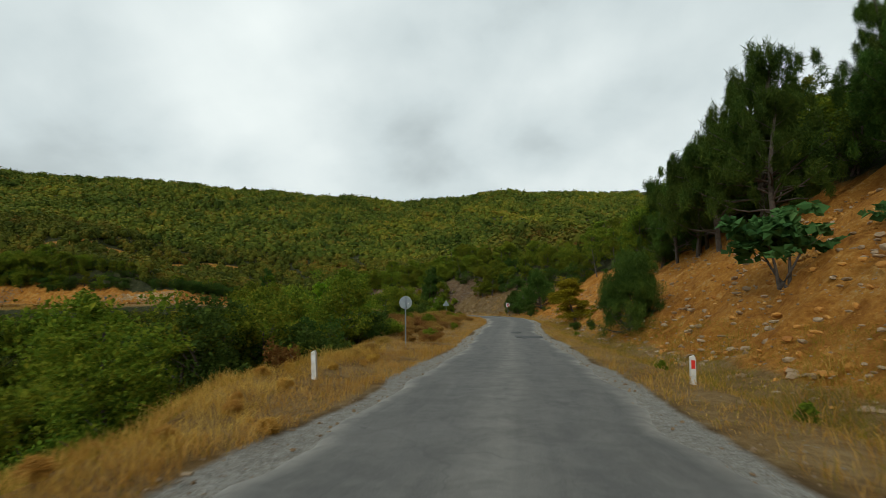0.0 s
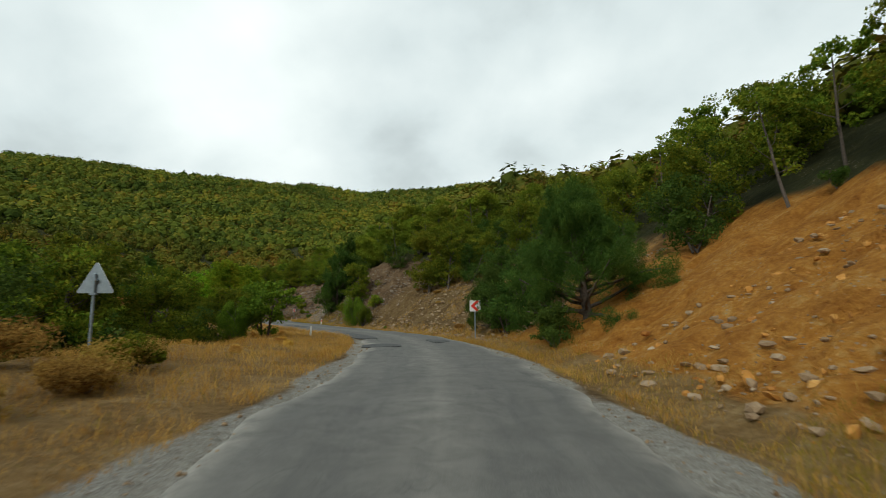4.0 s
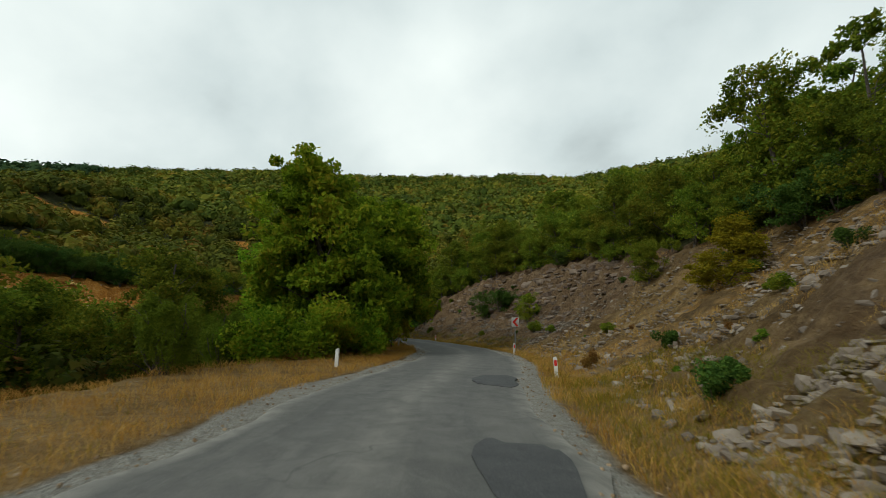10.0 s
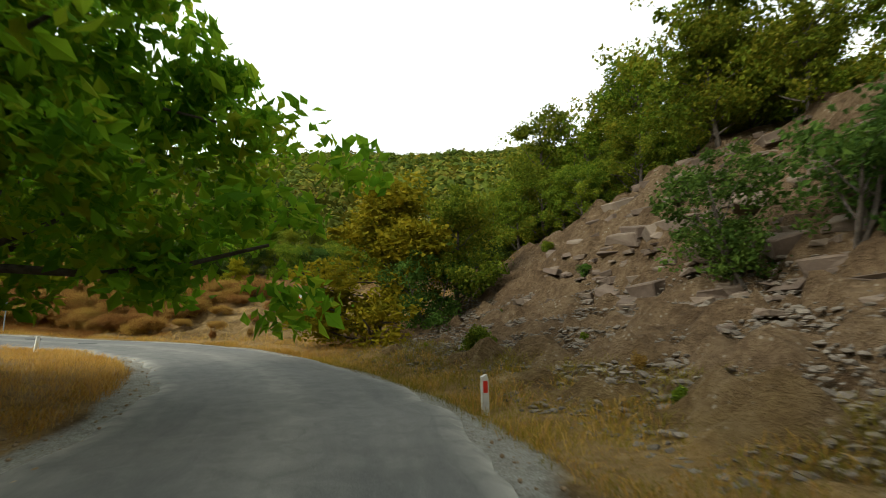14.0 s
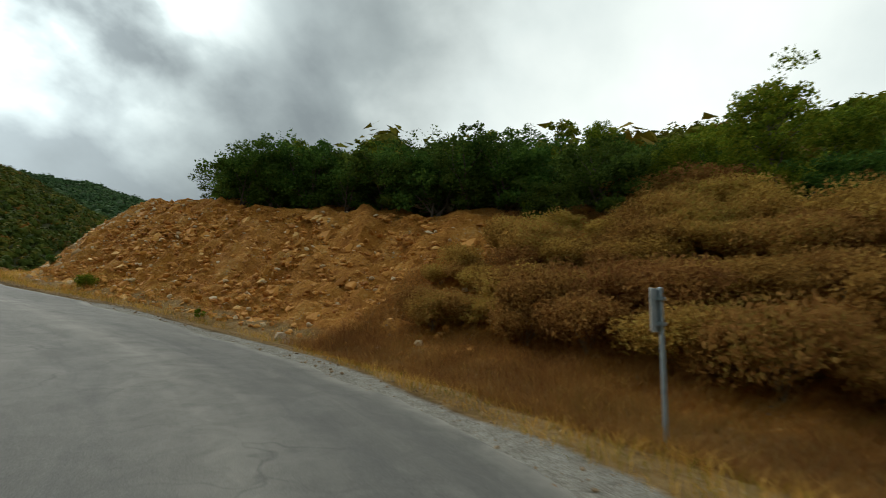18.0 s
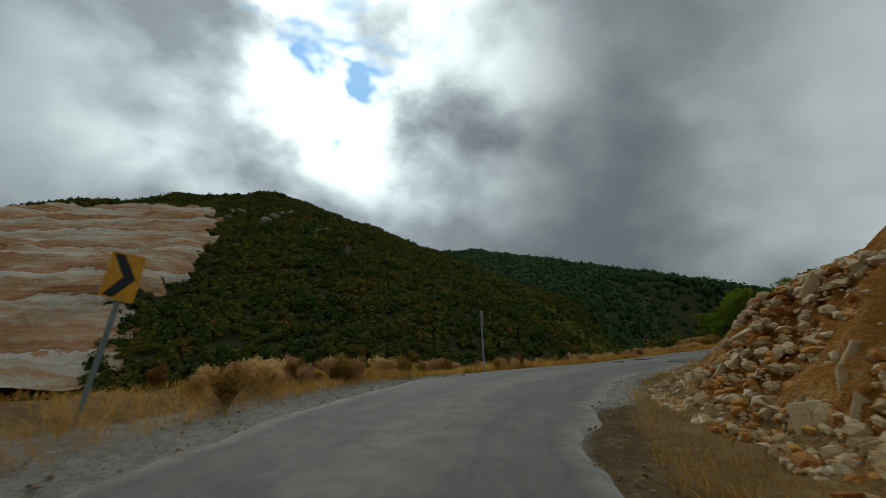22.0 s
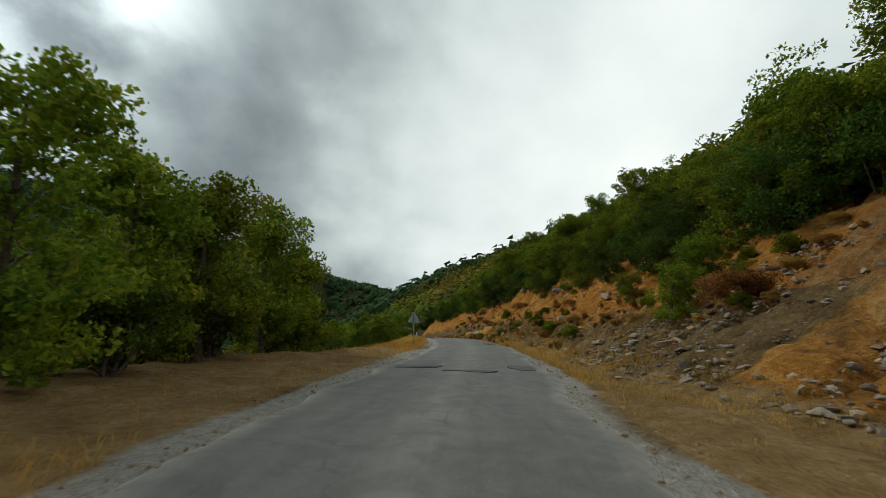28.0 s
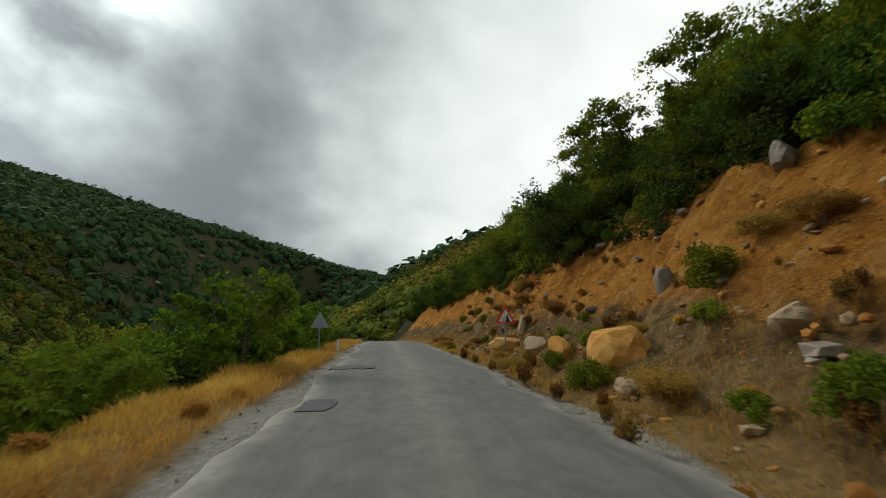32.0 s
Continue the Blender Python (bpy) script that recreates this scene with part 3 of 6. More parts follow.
def place(s, u):
    """World x, y, z of the ground at station s, u metres to the right of the line."""
    i = min(len(ST) - 1, max(0, int(round((s - FIRST) / STEP))))
    x, y = AX[i, 0] + u * TAN[i, 1], AX[i, 1] - u * TAN[i, 0]
    return x, y, AX[i, 2] + float(near_height(np.array([s]), np.array([float(u)]))[0])


def heading(s):
    """Degrees by which the road at station s is turned to the left from +y."""
    i = min(len(ST) - 1, max(0, int(round((s - FIRST) / STEP))))
    return math.degrees(math.atan2(-TAN[i, 0], TAN[i, 1]))


def mesh(name, verts, faces, mat, smooth=False):
    """A mesh from numpy arrays; faces all of one size."""
    me = bpy.data.meshes.new(name)
    verts, faces = np.asarray(verts, np.float32), np.asarray(faces, np.int32)
    n, k = faces.shape
    me.vertices.add(len(verts))
    me.vertices.foreach_set("co", verts.ravel())
    me.loops.add(n * k)
    me.loops.foreach_set("vertex_index", faces.ravel())
    me.polygons.add(n)
    me.polygons.foreach_set("loop_start", np.arange(0, n * k, k, dtype=np.int32))
    me.polygons.foreach_set("loop_total", np.full(n, k, np.int32))
    me.polygons.foreach_set("use_smooth", np.full(n, smooth))
    me.update(calc_edges=True)
    me.materials.append(mat)
    return me


def grid_faces(rows, cols):
    a = (np.arange(rows - 1)[:, None] * cols + np.arange(cols - 1)[None]).ravel()
    return np.stack([a, a + cols, a + cols + 1, a + 1], 1)


def attribute(me, name, values):
    me.attributes.new(name, "FLOAT", "POINT").data.foreach_set("value", np.asarray(values, np.float32).ravel())


def ramp01(v, a, b):
    return np.clip((v - a) / (b - a), 0, 1)


# ---------------------------------------------------------------- ground, roadside, road
SCAR = [(-136, 146), (-128, 156), (-120, 166), (-112, 177), (-104, 186), (-97, 192)]


def scar(x, y):
    """Nearness to the bare track along the spur, 1 on it."""
    far = np.full(len(x), 1e9)
    for (ax, ay), (bx, by) in zip(SCAR[:-1], SCAR[1:]):
        f = np.clip(((x - ax) * (bx - ax) + (y - ay) * (by - ay)) / ((bx - ax) ** 2 + (by - ay) ** 2), 0, 1)
        far = np.minimum(far, np.hypot(x - ax - f * (bx - ax), y - ay - f * (by - ay)))
    return ramp01(2.6 + 3.2 * wave(x, y, 7, 2) - far, 0, 2.0)


def build_ground():
    """One sheet out to the horizon, finer towards the road."""
    ax = np.unique(np.r_[np.arange(-2600, -900, 170), np.arange(-900, -360, 30), np.arange(-360, -260, 10), np.arange(-260, 90, 3.5), np.arange(90, 340, 12), np.arange(340, 1200, 60)])
    ay = np.unique(np.r_[np.arange(-2000, -700, 150), np.arange(-700, -300, 25), np.arange(-300, -20, 8), np.arange(-20, 230, 3.5), np.arange(230, 440, 9), np.arange(440, 1200, 60)])
    gx, gy = np.meshgrid(ax, ay)
    z, idx, u = height(gx, gy)
    inner = np.clip((26 - u) / 5, 0, 1) * np.clip((u + 17) / 4, 0, 1)
    ends = (ST[idx] > FIRST + 0.05) & (ST[idx] < LAST - 0.1)
    z = z - 1.3 * inner * ends
    me = mesh("ground", np.stack([gx.ravel(), gy.ravel(), z], 1), grid_faces(len(ay), len(ax)), M_EARTH, True)
    for name, v in (("orange", 0), ("rock", 0), ("straw", 0), ("gravel", 0), ("litter", 1)):
        bare = scar(gx.ravel(), gy.ravel())
        attribute(me, name, bare if name == "orange" else np.maximum(v - bare, 0.0))
    tagged(new("ground", me), "wooded hillsides and valley floor with leaf litter", "ground", kind="structure")


def build_roadside():
    """The verge, ditch, cut bank and the first metres of slope on both sides."""
    s = np.arange(FIRST, LAST - 0.05, 0.024)
    u = np.r_[np.arange(-18, -8, 0.9), np.arange(-8, -2.6, 0.42), np.arange(-2.6, 2.2, 0.8), np.arange(2.2, 13, 0.22), np.arange(13, 27, 0.8)]
    sg, ug = np.meshgrid(s, u, indexing="ij")
    sf, uf = sg.ravel(), ug.ravel()
    i = np.clip(np.round((sf - FIRST) / STEP).astype(int), 0, len(ST) - 1)
    x, y = AX[i, 0] + uf * TAN[i, 1], AX[i, 1] - uf * TAN[i, 0]
    h = near_height(sf, uf)
    run = RUN[i]
    toe, u1, h1, u2, h2 = (table(sf, CUT, c) for c in range(1, 6))
    face = ramp01(uf, toe - 0.1, toe + 0.9) * ramp01(u2 + 3.5, uf - 1.5, uf + 1.5)
    rocky = table(sf, [(-1, 0.65), (4, 0.6), (6, 0.15), (7.8, 0.3), (8.6, 0.9), (10.3, 0.9), (11.5, 0.5), (12.8, 0.6), (13.5, 1.8), (15.4, 2.2), (16.0, 0.4), (18.5, 0.5), (19.2, 1), (22.9, 1), (23.6, 0.5), (26, 0.35), (28.5, 0.6), (39, 0.8)], 1)
    # broken ledges: slanted beds with sharp steps
    bed = (h * 1.6 + run * 0.22 + 0.5 * wave(run, uf, 3.1, 4)) % 1.0
    ledge = np.where(bed < 0.72, bed / 0.72, (1 - bed) / 0.28) - 0.5
    h = h + face * (0.20 * wave(run, uf, 2.7, 1) + 0.12 * wave(run, uf, 1.1, 3)) + face * rocky * (0.30 * ledge + 0.13 * wave(run, uf, 0.62, 5))
    # broken blocks standing out of the face
    bu, br = np.floor(uf / 0.44 + 0.3 * wave(run, uf, 1.3, 9)), np.floor(run / 0.62 + 0.4 * wave(run, uf, 1.7, 11))
    h = h + face * rocky * 0.13 * ((np.sin(bu * 12.9898 + br * 78.233) * 43758.5453) % 1.0 - 0.5)
    gullies = np.abs(wave(run, uf * 0.25, 1.9, 7))
    h = h - face * 0.28 * ramp01(0.35 - gullies, 0, 0.35)
    soft = ramp01(np.abs(uf - table(sf, MIDDLE, 1)), HALF + 0.2, HALF + 1.6) * (1 - face)
    h = h + soft * (0.05 * wave(run, uf, 0.9, 6) + 0.07 * wave(run, uf, 2.3, 8))
    h = h - 0.05 * (np.abs(uf - table(sf, MIDDLE, 1)) < HALF + 0.1)
    h = h - 2.4 * (ramp01(uf, 25.2, 26.8) + ramp01(-uf, 16.6, 18.0))
    z = AX[i, 2] + h
    me = mesh("roadside", np.stack([x, y, z], 1), grid_faces(len(s), len(u))[:, ::-1], M_EARTH, False)
    d = np.abs(uf - table(sf, MIDDLE, 1)) - HALF
    orange = table(sf, [(-1, 1), (5, 1), (5.8, 0.7), (6.3, 0.36), (7.3, 0.3), (8.2, 0.15), (10.5, 0.15), (12, 0.45), (13, 0.12), (14.5, 0.1), (16, 0.2), (17.5, 0.4), (18.6, 0.95), (23, 0.95), (25, 0.7), (27, 0.8), (28.5, 0.8), (29.3, 0.5), (30, 0.8), (32, 0.9), (39, 0.9)], 1)
    rockm = table(sf, [(-1, 0.05), (8, 0.2), (8.6, 0.75), (10.6, 0.75), (11.5, 0.3), (12.9, 0.4), (13.4, 1.0), (15.6, 1.0), (16.5, 0.3), (18.8, 0.05), (22, 0.08), (23, 0.3), (24.5, 0.1), (27.5, 0.1), (28.6, 0.2), (29.4, 0.45), (30.5, 0.15), (39, 0.3)], 1)
    on_cut = ramp01(uf, toe - 0.5, toe + 0.6) * ramp01(u2 + 2.5, uf - 1.5, uf + 0.5)
    upper = np.where(sf > 29.2, ramp01(uf, u1 - 1.8, u1 + 0.3), 1.0)   # beyond here only the upper band is bare
    attribute(me, "orange", orange * on_cut * upper)
    attribute(me, "rock", rockm * on_cut * ramp01(uf, toe, u1) ** 0.5)
    dry = table(sf, [(-1, 0.25), (5.6, 0.05), (6.2, 0.12), (7.5, 0.14), (8.2, 0.1), (11, 0.42), (12.7, 0.5), (13.4, 0.08), (15.5, 0.05), (16.2, 0.6), (18, 0.5), (19, 0.05), (23, 0.2), (25, 0.5), (27, 0.3), (29.6, 0.35), (30.2, 0.45), (33, 0.42), (39, 0.3)], 1)
    bare = np.where(uf > 0, table(sf, [(-1, 0), (26.3, 0), (27.0, 0.9), (28.5, 0.7), (29.5, 0.55), (30.2, 0.1), (39, 0)], 1), table(sf, [(-1, 0), (28.0, 0), (28.6, 0.9), (29.8, 0.8), (30.5, 0.1), (39, 0)], 1))
    verge = ramp01(d, 0.15, 0.75) * ramp01(uf, toe + 0.8, toe - 0.2) * ramp01(-uf, 12, 8)
    attribute(me, "straw", np.maximum(verge * (1 - 0.2 * bare), dry * on_cut * ramp01(u2, uf - 1, uf + 2) * np.where(sf > 29.2, ramp01(u1 + 0.8, uf - 0.4, uf + 0.6), 1.0)))
    wide = np.where(uf < 0, table(sf, [(-1, 0), (19, 0), (19.8, 1.3), (21.5, 1.0), (22.5, 0.6), (24.0, 0.3), (24.8, 0.1), (39, 0)], 1), table(sf, [(-1, 0), (19, 0), (20, -0.3), (23, -0.3), (24, 0), (39, 0)], 1))
    stones = ramp01(wide + 0.5 + 0.28 * wave(run, uf * 0 + np.sign(uf) * 9, 4.0), d - 0.25, d + 0.25)
    attribute(me, "gravel", stones * 0.95)
    attribute(me, "litter", np.maximum(ramp01(uf, u2 + 0.5, u2 + 4), ramp01(-uf, table(sf, FALL, 1) - 0.5, table(sf, FALL, 1) + 2.5)))
    tagged(new("roadside", me), "cut bank of ochre earth, gravel shoulder and dry verge beside the road", "roadside", kind="structure")


def build_road():
    s = np.arange(FIRST, LAST - 0.05, 0.04)
    w = np.array([-1.0, -0.93, -0.82, -0.6, -0.42, -0.2, 0.0, 0.2, 0.42, 0.6, 0.82, 0.93, 1.0])
    i = np.clip(np.round((s - FIRST) / STEP).astype(int), 0, len(ST) - 1)
    run, mid = RUN[i], table(s, MIDDLE, 1)
    rows = []
    edge = []
    for k in w:
        wide = HALF + 0.16 * wave(run, run * 0 + (1 if k > 0 else -1) * 5, 1.3) + 0.22 * wave(run, run * 0 + (1 if k > 0 else -1) * 9, 4.3, 2)
        u = mid + k * wide
        z = AX[i, 2] - table(s, TILT, 1) * np.clip(u, -7, 2) + 0.05 - 0.035 * k * k - 0.02 * (abs(abs(k) - 0.42) < 0.05) - 0.05 * (abs(k) == 1)
        rows.append(np.stack([AX[i, 0] + u * TAN[i, 1], AX[i, 1] - u * TAN[i, 0], z], 1))
        edge.append(ramp01(abs(k), 0.84, 1.0) + 0.3 * ramp01(0.28 - abs(k), 0, 0.28) + 0 * u)
    v = np.stack(rows, 1).reshape(-1, 3)
    me = mesh("road", v, grid_faces(len(s), len(w))[:, ::-1], M_ROAD, True)
    attribute(me, "edge", np.stack(edge, 1))
    attribute(me, "across", (w[None] * HALF + 0 * run[:, None]).ravel())
    attribute(me, "along", (run[:, None] + 0 * w[None]).ravel())
    tagged(new("road", me), "narrow worn grey asphalt road with crumbling gravel edges", "road", kind="structure")


build_ground()
build_roadside()
build_road()

# ---------------------------------------------------------------- vegetation
RNG = np.random.default_rng(11)


def unit(n):
    v = RNG.normal(size=(n, 3))
    return v / np.linalg.norm(v, axis=1)[:, None]


def leaves(centres, size, droop=0.0, long=1.0, jitter=0.35, wide=0.42):
    """A bent leaf of two triangles at every centre, turned at random."""
    n = len(centres)
    a = unit(n)
    a[:, 2] -= droop
    a /= np.linalg.norm(a, axis=1)[:, None]
    b = np.cross(a, unit(n))
    b /= np.linalg.norm(b, axis=1)[:, None] + 1e-9
    sz = size * (1 + jitter * RNG.normal(size=(n, 1))).clip(0.4, 1.8)
    nrm = np.cross(a, b) * sz * 0.18
    v = np.stack([centres - a * sz * long * 0.5, centres + b * sz * wide + nrm, centres + a * sz * long * 0.5, centres - b * sz * wide + nrm], 1).reshape(-1, 3)
    return v, np.arange(4 * n).reshape(-1, 4)


def tube(points, radii, sides=6):
    p, r = np.asarray(points, float), np.asarray(radii, float)
    t = np.gradient(p, axis=0)
    t /= np.linalg.norm(t, axis=1)[:, None]
    ref = np.where(np.abs(t[:, 2:3]) > 0.9, np.array([[1.0, 0, 0]]), np.array([[0, 0, 1.0]]))
    a = np.cross(t, ref)
    a /= np.linalg.norm(a, axis=1)[:, None]
    b = np.cross(t, a)
    ang = np.linspace(0, 2 * np.pi, sides, endpoint=False)
    v = p[:, None] + r[:, None, None] * (np.cos(ang)[None, :, None] * a[:, None] + np.sin(ang)[None, :, None] * b[:, None])
    f = []
    for k in range(len(p) - 1):
        for j in range(sides):
            f.append((k * sides + j, k * sides + (j + 1) % sides, (k + 1) * sides + (j + 1) % sides, (k + 1) * sides + j))
    return v.reshape(-1, 3), np.array(f)


def joined(pieces):
    v, f, n = [], [], 0
    for a, b in pieces:
        v.append(a)
        f.append(b + n)
        n += len(a)
    return np.concatenate(v), np.concatenate(f)


def grown(pieces):
    """Stems and limbs joined into one skeleton, each rooted at the nearest point of the first."""
    v, f = joined(pieces)
    n, first, roots = 0, len(pieces[0][0]), []
    for a, b in pieces:
        if n:
            near = int(((v[:first] - a[0]) ** 2).sum(1).argmin())
            roots.append((n, n + 1, n + 2, near))
        n += len(a)
    return v, np.concatenate([f, np.array(roots)]) if roots else f


def limb(start, way, length, radius, bend=0.25, sides=5, segs=5):
    p = [np.array(start, float)]
    d = np.array(way, float) / np.linalg.norm(way)
    for _ in range(segs):
        d = d + RNG.normal(size=3) * bend * 0.35 + np.array([0, 0, 0.05])
        d /= np.linalg.norm(d)
        p.append(p[-1] + d * length / segs)
    return np.array(p), np.linspace(radius, radius * 0.28, segs + 1)


def make_tree(name, label, category, leaf_mat, tall, crown_from, spread, stems=1, limbs=9, clumps=60, per=60, leaf=0.16, clump_r=0.55, shape="round", trunk_r=0.12, droop=0.1, long=1.3, wide=0.42, tuft=(1.0, 1.0, 0.7)):
    """Trunk with limbs and a crown of many leaves gathered in uneven clumps."""
    wood, tips = [], []
    for k in range(stems):
        lean = RNG.normal(size=2) * (0.10 if stems == 1 else 0.35)
        base = np.array([*(RNG.normal(size=2) * 0.12 * (stems > 1)), -0.25])
        pts, rad = limb(base, (lean[0], lean[1], 1.0), tall * (0.86 if stems == 1 else RNG.uniform(0.6, 0.95)), trunk_r / math.sqrt(stems), 0.12, 7, 7)
        wood.append(tube(pts, rad, 7))
        m = max(2, limbs // stems)
        for j in range(m):
            f = crown_from + (0.96 - crown_from) * (j + RNG.uniform(0, 1)) / m
            at = pts[0] + (pts[-1] - pts[0]) * f
            kk = min(len(pts) - 2, int(f * (len(pts) - 1)))
            at = pts[kk] + (pts[kk + 1] - pts[kk]) * (f * (len(pts) - 1) - kk)
            ang = RNG.uniform(0, 2 * math.pi)
            if shape == "cone":
                reach = spread * (1.04 - f) / (1.04 - crown_from) + 0.15
                up = 0.25
            elif shape == "egg":
                g = (f - crown_from) / (0.96 - crown_from)
                reach = spread * max(0.18, (1.03 - g)) ** 0.62 * (0.7 + 0.3 * min(1, g * 5))
                up = 0.35
            elif shape == "tall":
                reach = spread * (0.55 + 0.45 * math.sin(math.pi * min(1, (f - crown_from) / (1 - crown_from) * 0.9 + 0.15)))
                up = 0.55
            else:
                reach = spread * (0.6 + 0.4 * math.sin(math.pi * (f - crown_from) / (1 - crown_from)))
                up = 0.7
            reach *= RNG.uniform(0.75, 1.2)
            lp, lr = limb(at, (math.cos(ang), math.sin(ang), up), reach, trunk_r * 0.42 * (1.1 - f), 0.5)
            wood.append(tube(lp, lr, 5))
            tips += [lp[3], lp[4], lp[5], lp[5] + RNG.normal(size=3) * 0.2]
        tips.append(pts[-1])
    tips = np.array(tips)
    pick = tips[RNG.integers(0, len(tips), clumps)] + RNG.normal(size=(clumps, 3)) * clump_r * np.array([0.8, 0.8, 0.55])
    pick[:, 2] = np.maximum(pick[:, 2], tall * crown_from * 0.55 + 0.05)
    cen = []
    for c in pick:
        r = clump_r * RNG.uniform(0.55, 1.25)
        n = int(per * RNG.uniform(0.6, 1.4))
        o = unit(n) * (RNG.uniform(0, 1, size=(n, 1)) ** 0.45) * r * np.array(tuft)
        cen.append(c + o)
    cen = np.concatenate(cen)
    ob = new(name)
    t = new("trunk", mesh("trunk", *grown(wood), M_BARK, True))
    c = new("crown", mesh("crown", *leaves(cen, leaf, droop, long, wide=wide), leaf_mat))
    t.parent = c.parent = ob
    tagged(ob, label, category)
    return ob


def make_bush(name, label, leaf_mat, wide, tall, n=1500, leaf=0.11, lumps=9, twigs=10, long=1.4, wide_leaf=0.42, stem_mat=None):
    """Many thin stems from the ground, leaves in uneven lumps."""
    wood = []
    for _ in range(twigs):
        a, r = RNG.uniform(0, 2 * math.pi), RNG.uniform(0.1, 0.75)
        p, rad = limb((0, 0, -0.15), (math.cos(a) * r, math.sin(a) * r, 1), tall * RNG.uniform(0.6, 1.0), 0.012 * tall, 0.5, 4, 4)
        wood.append(tube(p, rad, 4))
    cen = []
    for _ in range(lumps):
        a, r = RNG.uniform(0, 2 * math.pi), wide * math.sqrt(RNG.uniform(0, 0.55))
        c = np.array([math.cos(a) * r, math.sin(a) * r, tall * RNG.uniform(0.2, 0.9) * (1 - 0.3 * r / wide)])
        k = n // lumps
        cen.append(c + unit(k) * RNG.uniform(0, 1, (k, 1)) ** 0.4 * np.array([wide * 0.42, wide * 0.42, tall * 0.30]) * RNG.uniform(0.4, 1.25))
    cen = np.concatenate(cen)
    cen[:, 2] = np.maximum(cen[:, 2], 0.03)
    ob = new(name)
    t = new("stem", mesh("stem", *grown(wood), stem_mat or M_BARK, True))
    c = new("foliage", mesh("foliage", *leaves(cen, leaf, 0.0, long, wide=wide_leaf), leaf_mat))
    t.parent = c.parent = ob
    tagged(ob, label, "bush")
    return ob


USED = set()


def plant(proto, x, y, z, size=1.0, turn=None, group="", squash=1.0, label=""):
    """Set the first, or a copy of it, at a place."""
    m = pose(x, y, z, RNG.uniform(-4, 4), RNG.uniform(-4, 4), RNG.uniform(0, 360) if turn is None else turn) @ Matrix.Diagonal((size, size, size * squash, 1))
    if proto.name in USED:
        ob = copy_thing(proto, m)
    else:
        USED.add(proto.name)
        ob = proto
        ob.matrix_basis = m
    tagged(ob, label, "", group)
    return ob


def ico():
    """Corners and faces of a twenty-sided solid."""
    g = (1 + 5 ** 0.5) / 2
    v = np.array([(-1, g, 0), (1, g, 0), (-1, -g, 0), (1, -g, 0), (0, -1, g), (0, 1, g), (0, -1, -g), (0, 1, -g), (g, 0, -1), (g, 0, 1), (-g, 0, -1), (-g, 0, 1)]) / math.sqrt(1 + g * g)
    f = [(0, 11, 5), (0, 5, 1), (0, 1, 7), (0, 7, 10), (0, 10, 11), (1, 5, 9), (5, 11, 4), (11, 10, 2), (10, 7, 6), (7, 1, 8), (3, 9, 4), (3, 4, 2), (3, 2, 6), (3, 6, 8), (3, 8, 9), (4, 9, 5), (2, 4, 11), (6, 2, 10), (8, 6, 7), (9, 8, 1)]
    return v, np.array(f)


def woods(name, label, xs, ys, size_lo, size_hi, tris, mat, leaf):
    """Far crowns, nobody could count them: ragged heaps of leaf sprays in one mesh."""
    z, idx, u = height(xs, ys)
    n = len(xs)
    r = size_lo + (size_hi - size_lo) * RNG.uniform(0, 1, n) ** 1.2
    tall = RNG.uniform(0.75, 1.35, n)
    o = unit(n * tris).reshape(n, tris, 3)
    o[:, :, 2] = np.abs(o[:, :, 2]) * 1.5 - 0.35
    rad = RNG.uniform(0.62, 1.04, (n, tris, 1))
    c = np.stack([xs, ys, z + 0.35 * r], 1)[:, None] + o * rad * np.stack([r, r, r * tall], 1)[:, None]
    c = c.reshape(-1, 3)
    k = len(c)
    a = o.reshape(-1, 3) + 0.35 * unit(k)
    a /= np.linalg.norm(a, axis=1)[:, None]
    t1 = np.cross(a, unit(k))
    t1 /= np.linalg.norm(t1, axis=1)[:, None] + 1e-9
    t2 = np.cross(a, t1)
    s = (leaf * np.repeat(r, tris) * RNG.uniform(0.7, 1.4, k))[:, None]
    v = np.stack([c + t1 * s, c - t1 * s * 0.5 + t2 * s * 0.87, c - t1 * s * 0.5 - t2 * s * 0.87], 1).reshape(-1, 3)
    # a solid core inside every crown, its shade put into the colour below
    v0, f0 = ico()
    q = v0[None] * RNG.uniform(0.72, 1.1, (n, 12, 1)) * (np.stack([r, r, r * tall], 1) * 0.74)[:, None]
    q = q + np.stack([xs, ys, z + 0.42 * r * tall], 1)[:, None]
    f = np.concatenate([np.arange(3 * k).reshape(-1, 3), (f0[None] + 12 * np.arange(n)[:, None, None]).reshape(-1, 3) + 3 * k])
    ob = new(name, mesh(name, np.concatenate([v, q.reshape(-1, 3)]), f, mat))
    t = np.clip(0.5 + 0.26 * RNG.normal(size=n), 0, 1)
    # cores take 0.55 of the crown's tone: inner shade painted as darker leaf colour
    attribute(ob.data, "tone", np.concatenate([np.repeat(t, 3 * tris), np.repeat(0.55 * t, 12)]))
    return tagged(ob, label, "woods", kind="stuff")


def scatter(n, x0, x1, y0, y1):
    return RNG.uniform(x0, x1, n), RNG.uniform(y0, y1, n)


QUARRY = [(-122, -150), (-113, -188), (-62, -222), (20, -234), (150, -226), (150, -8), (-45, -4), (-54, -15), (-68, -28), (-81, -32), (-98, -52), (-108, -82), (-119, -122)]


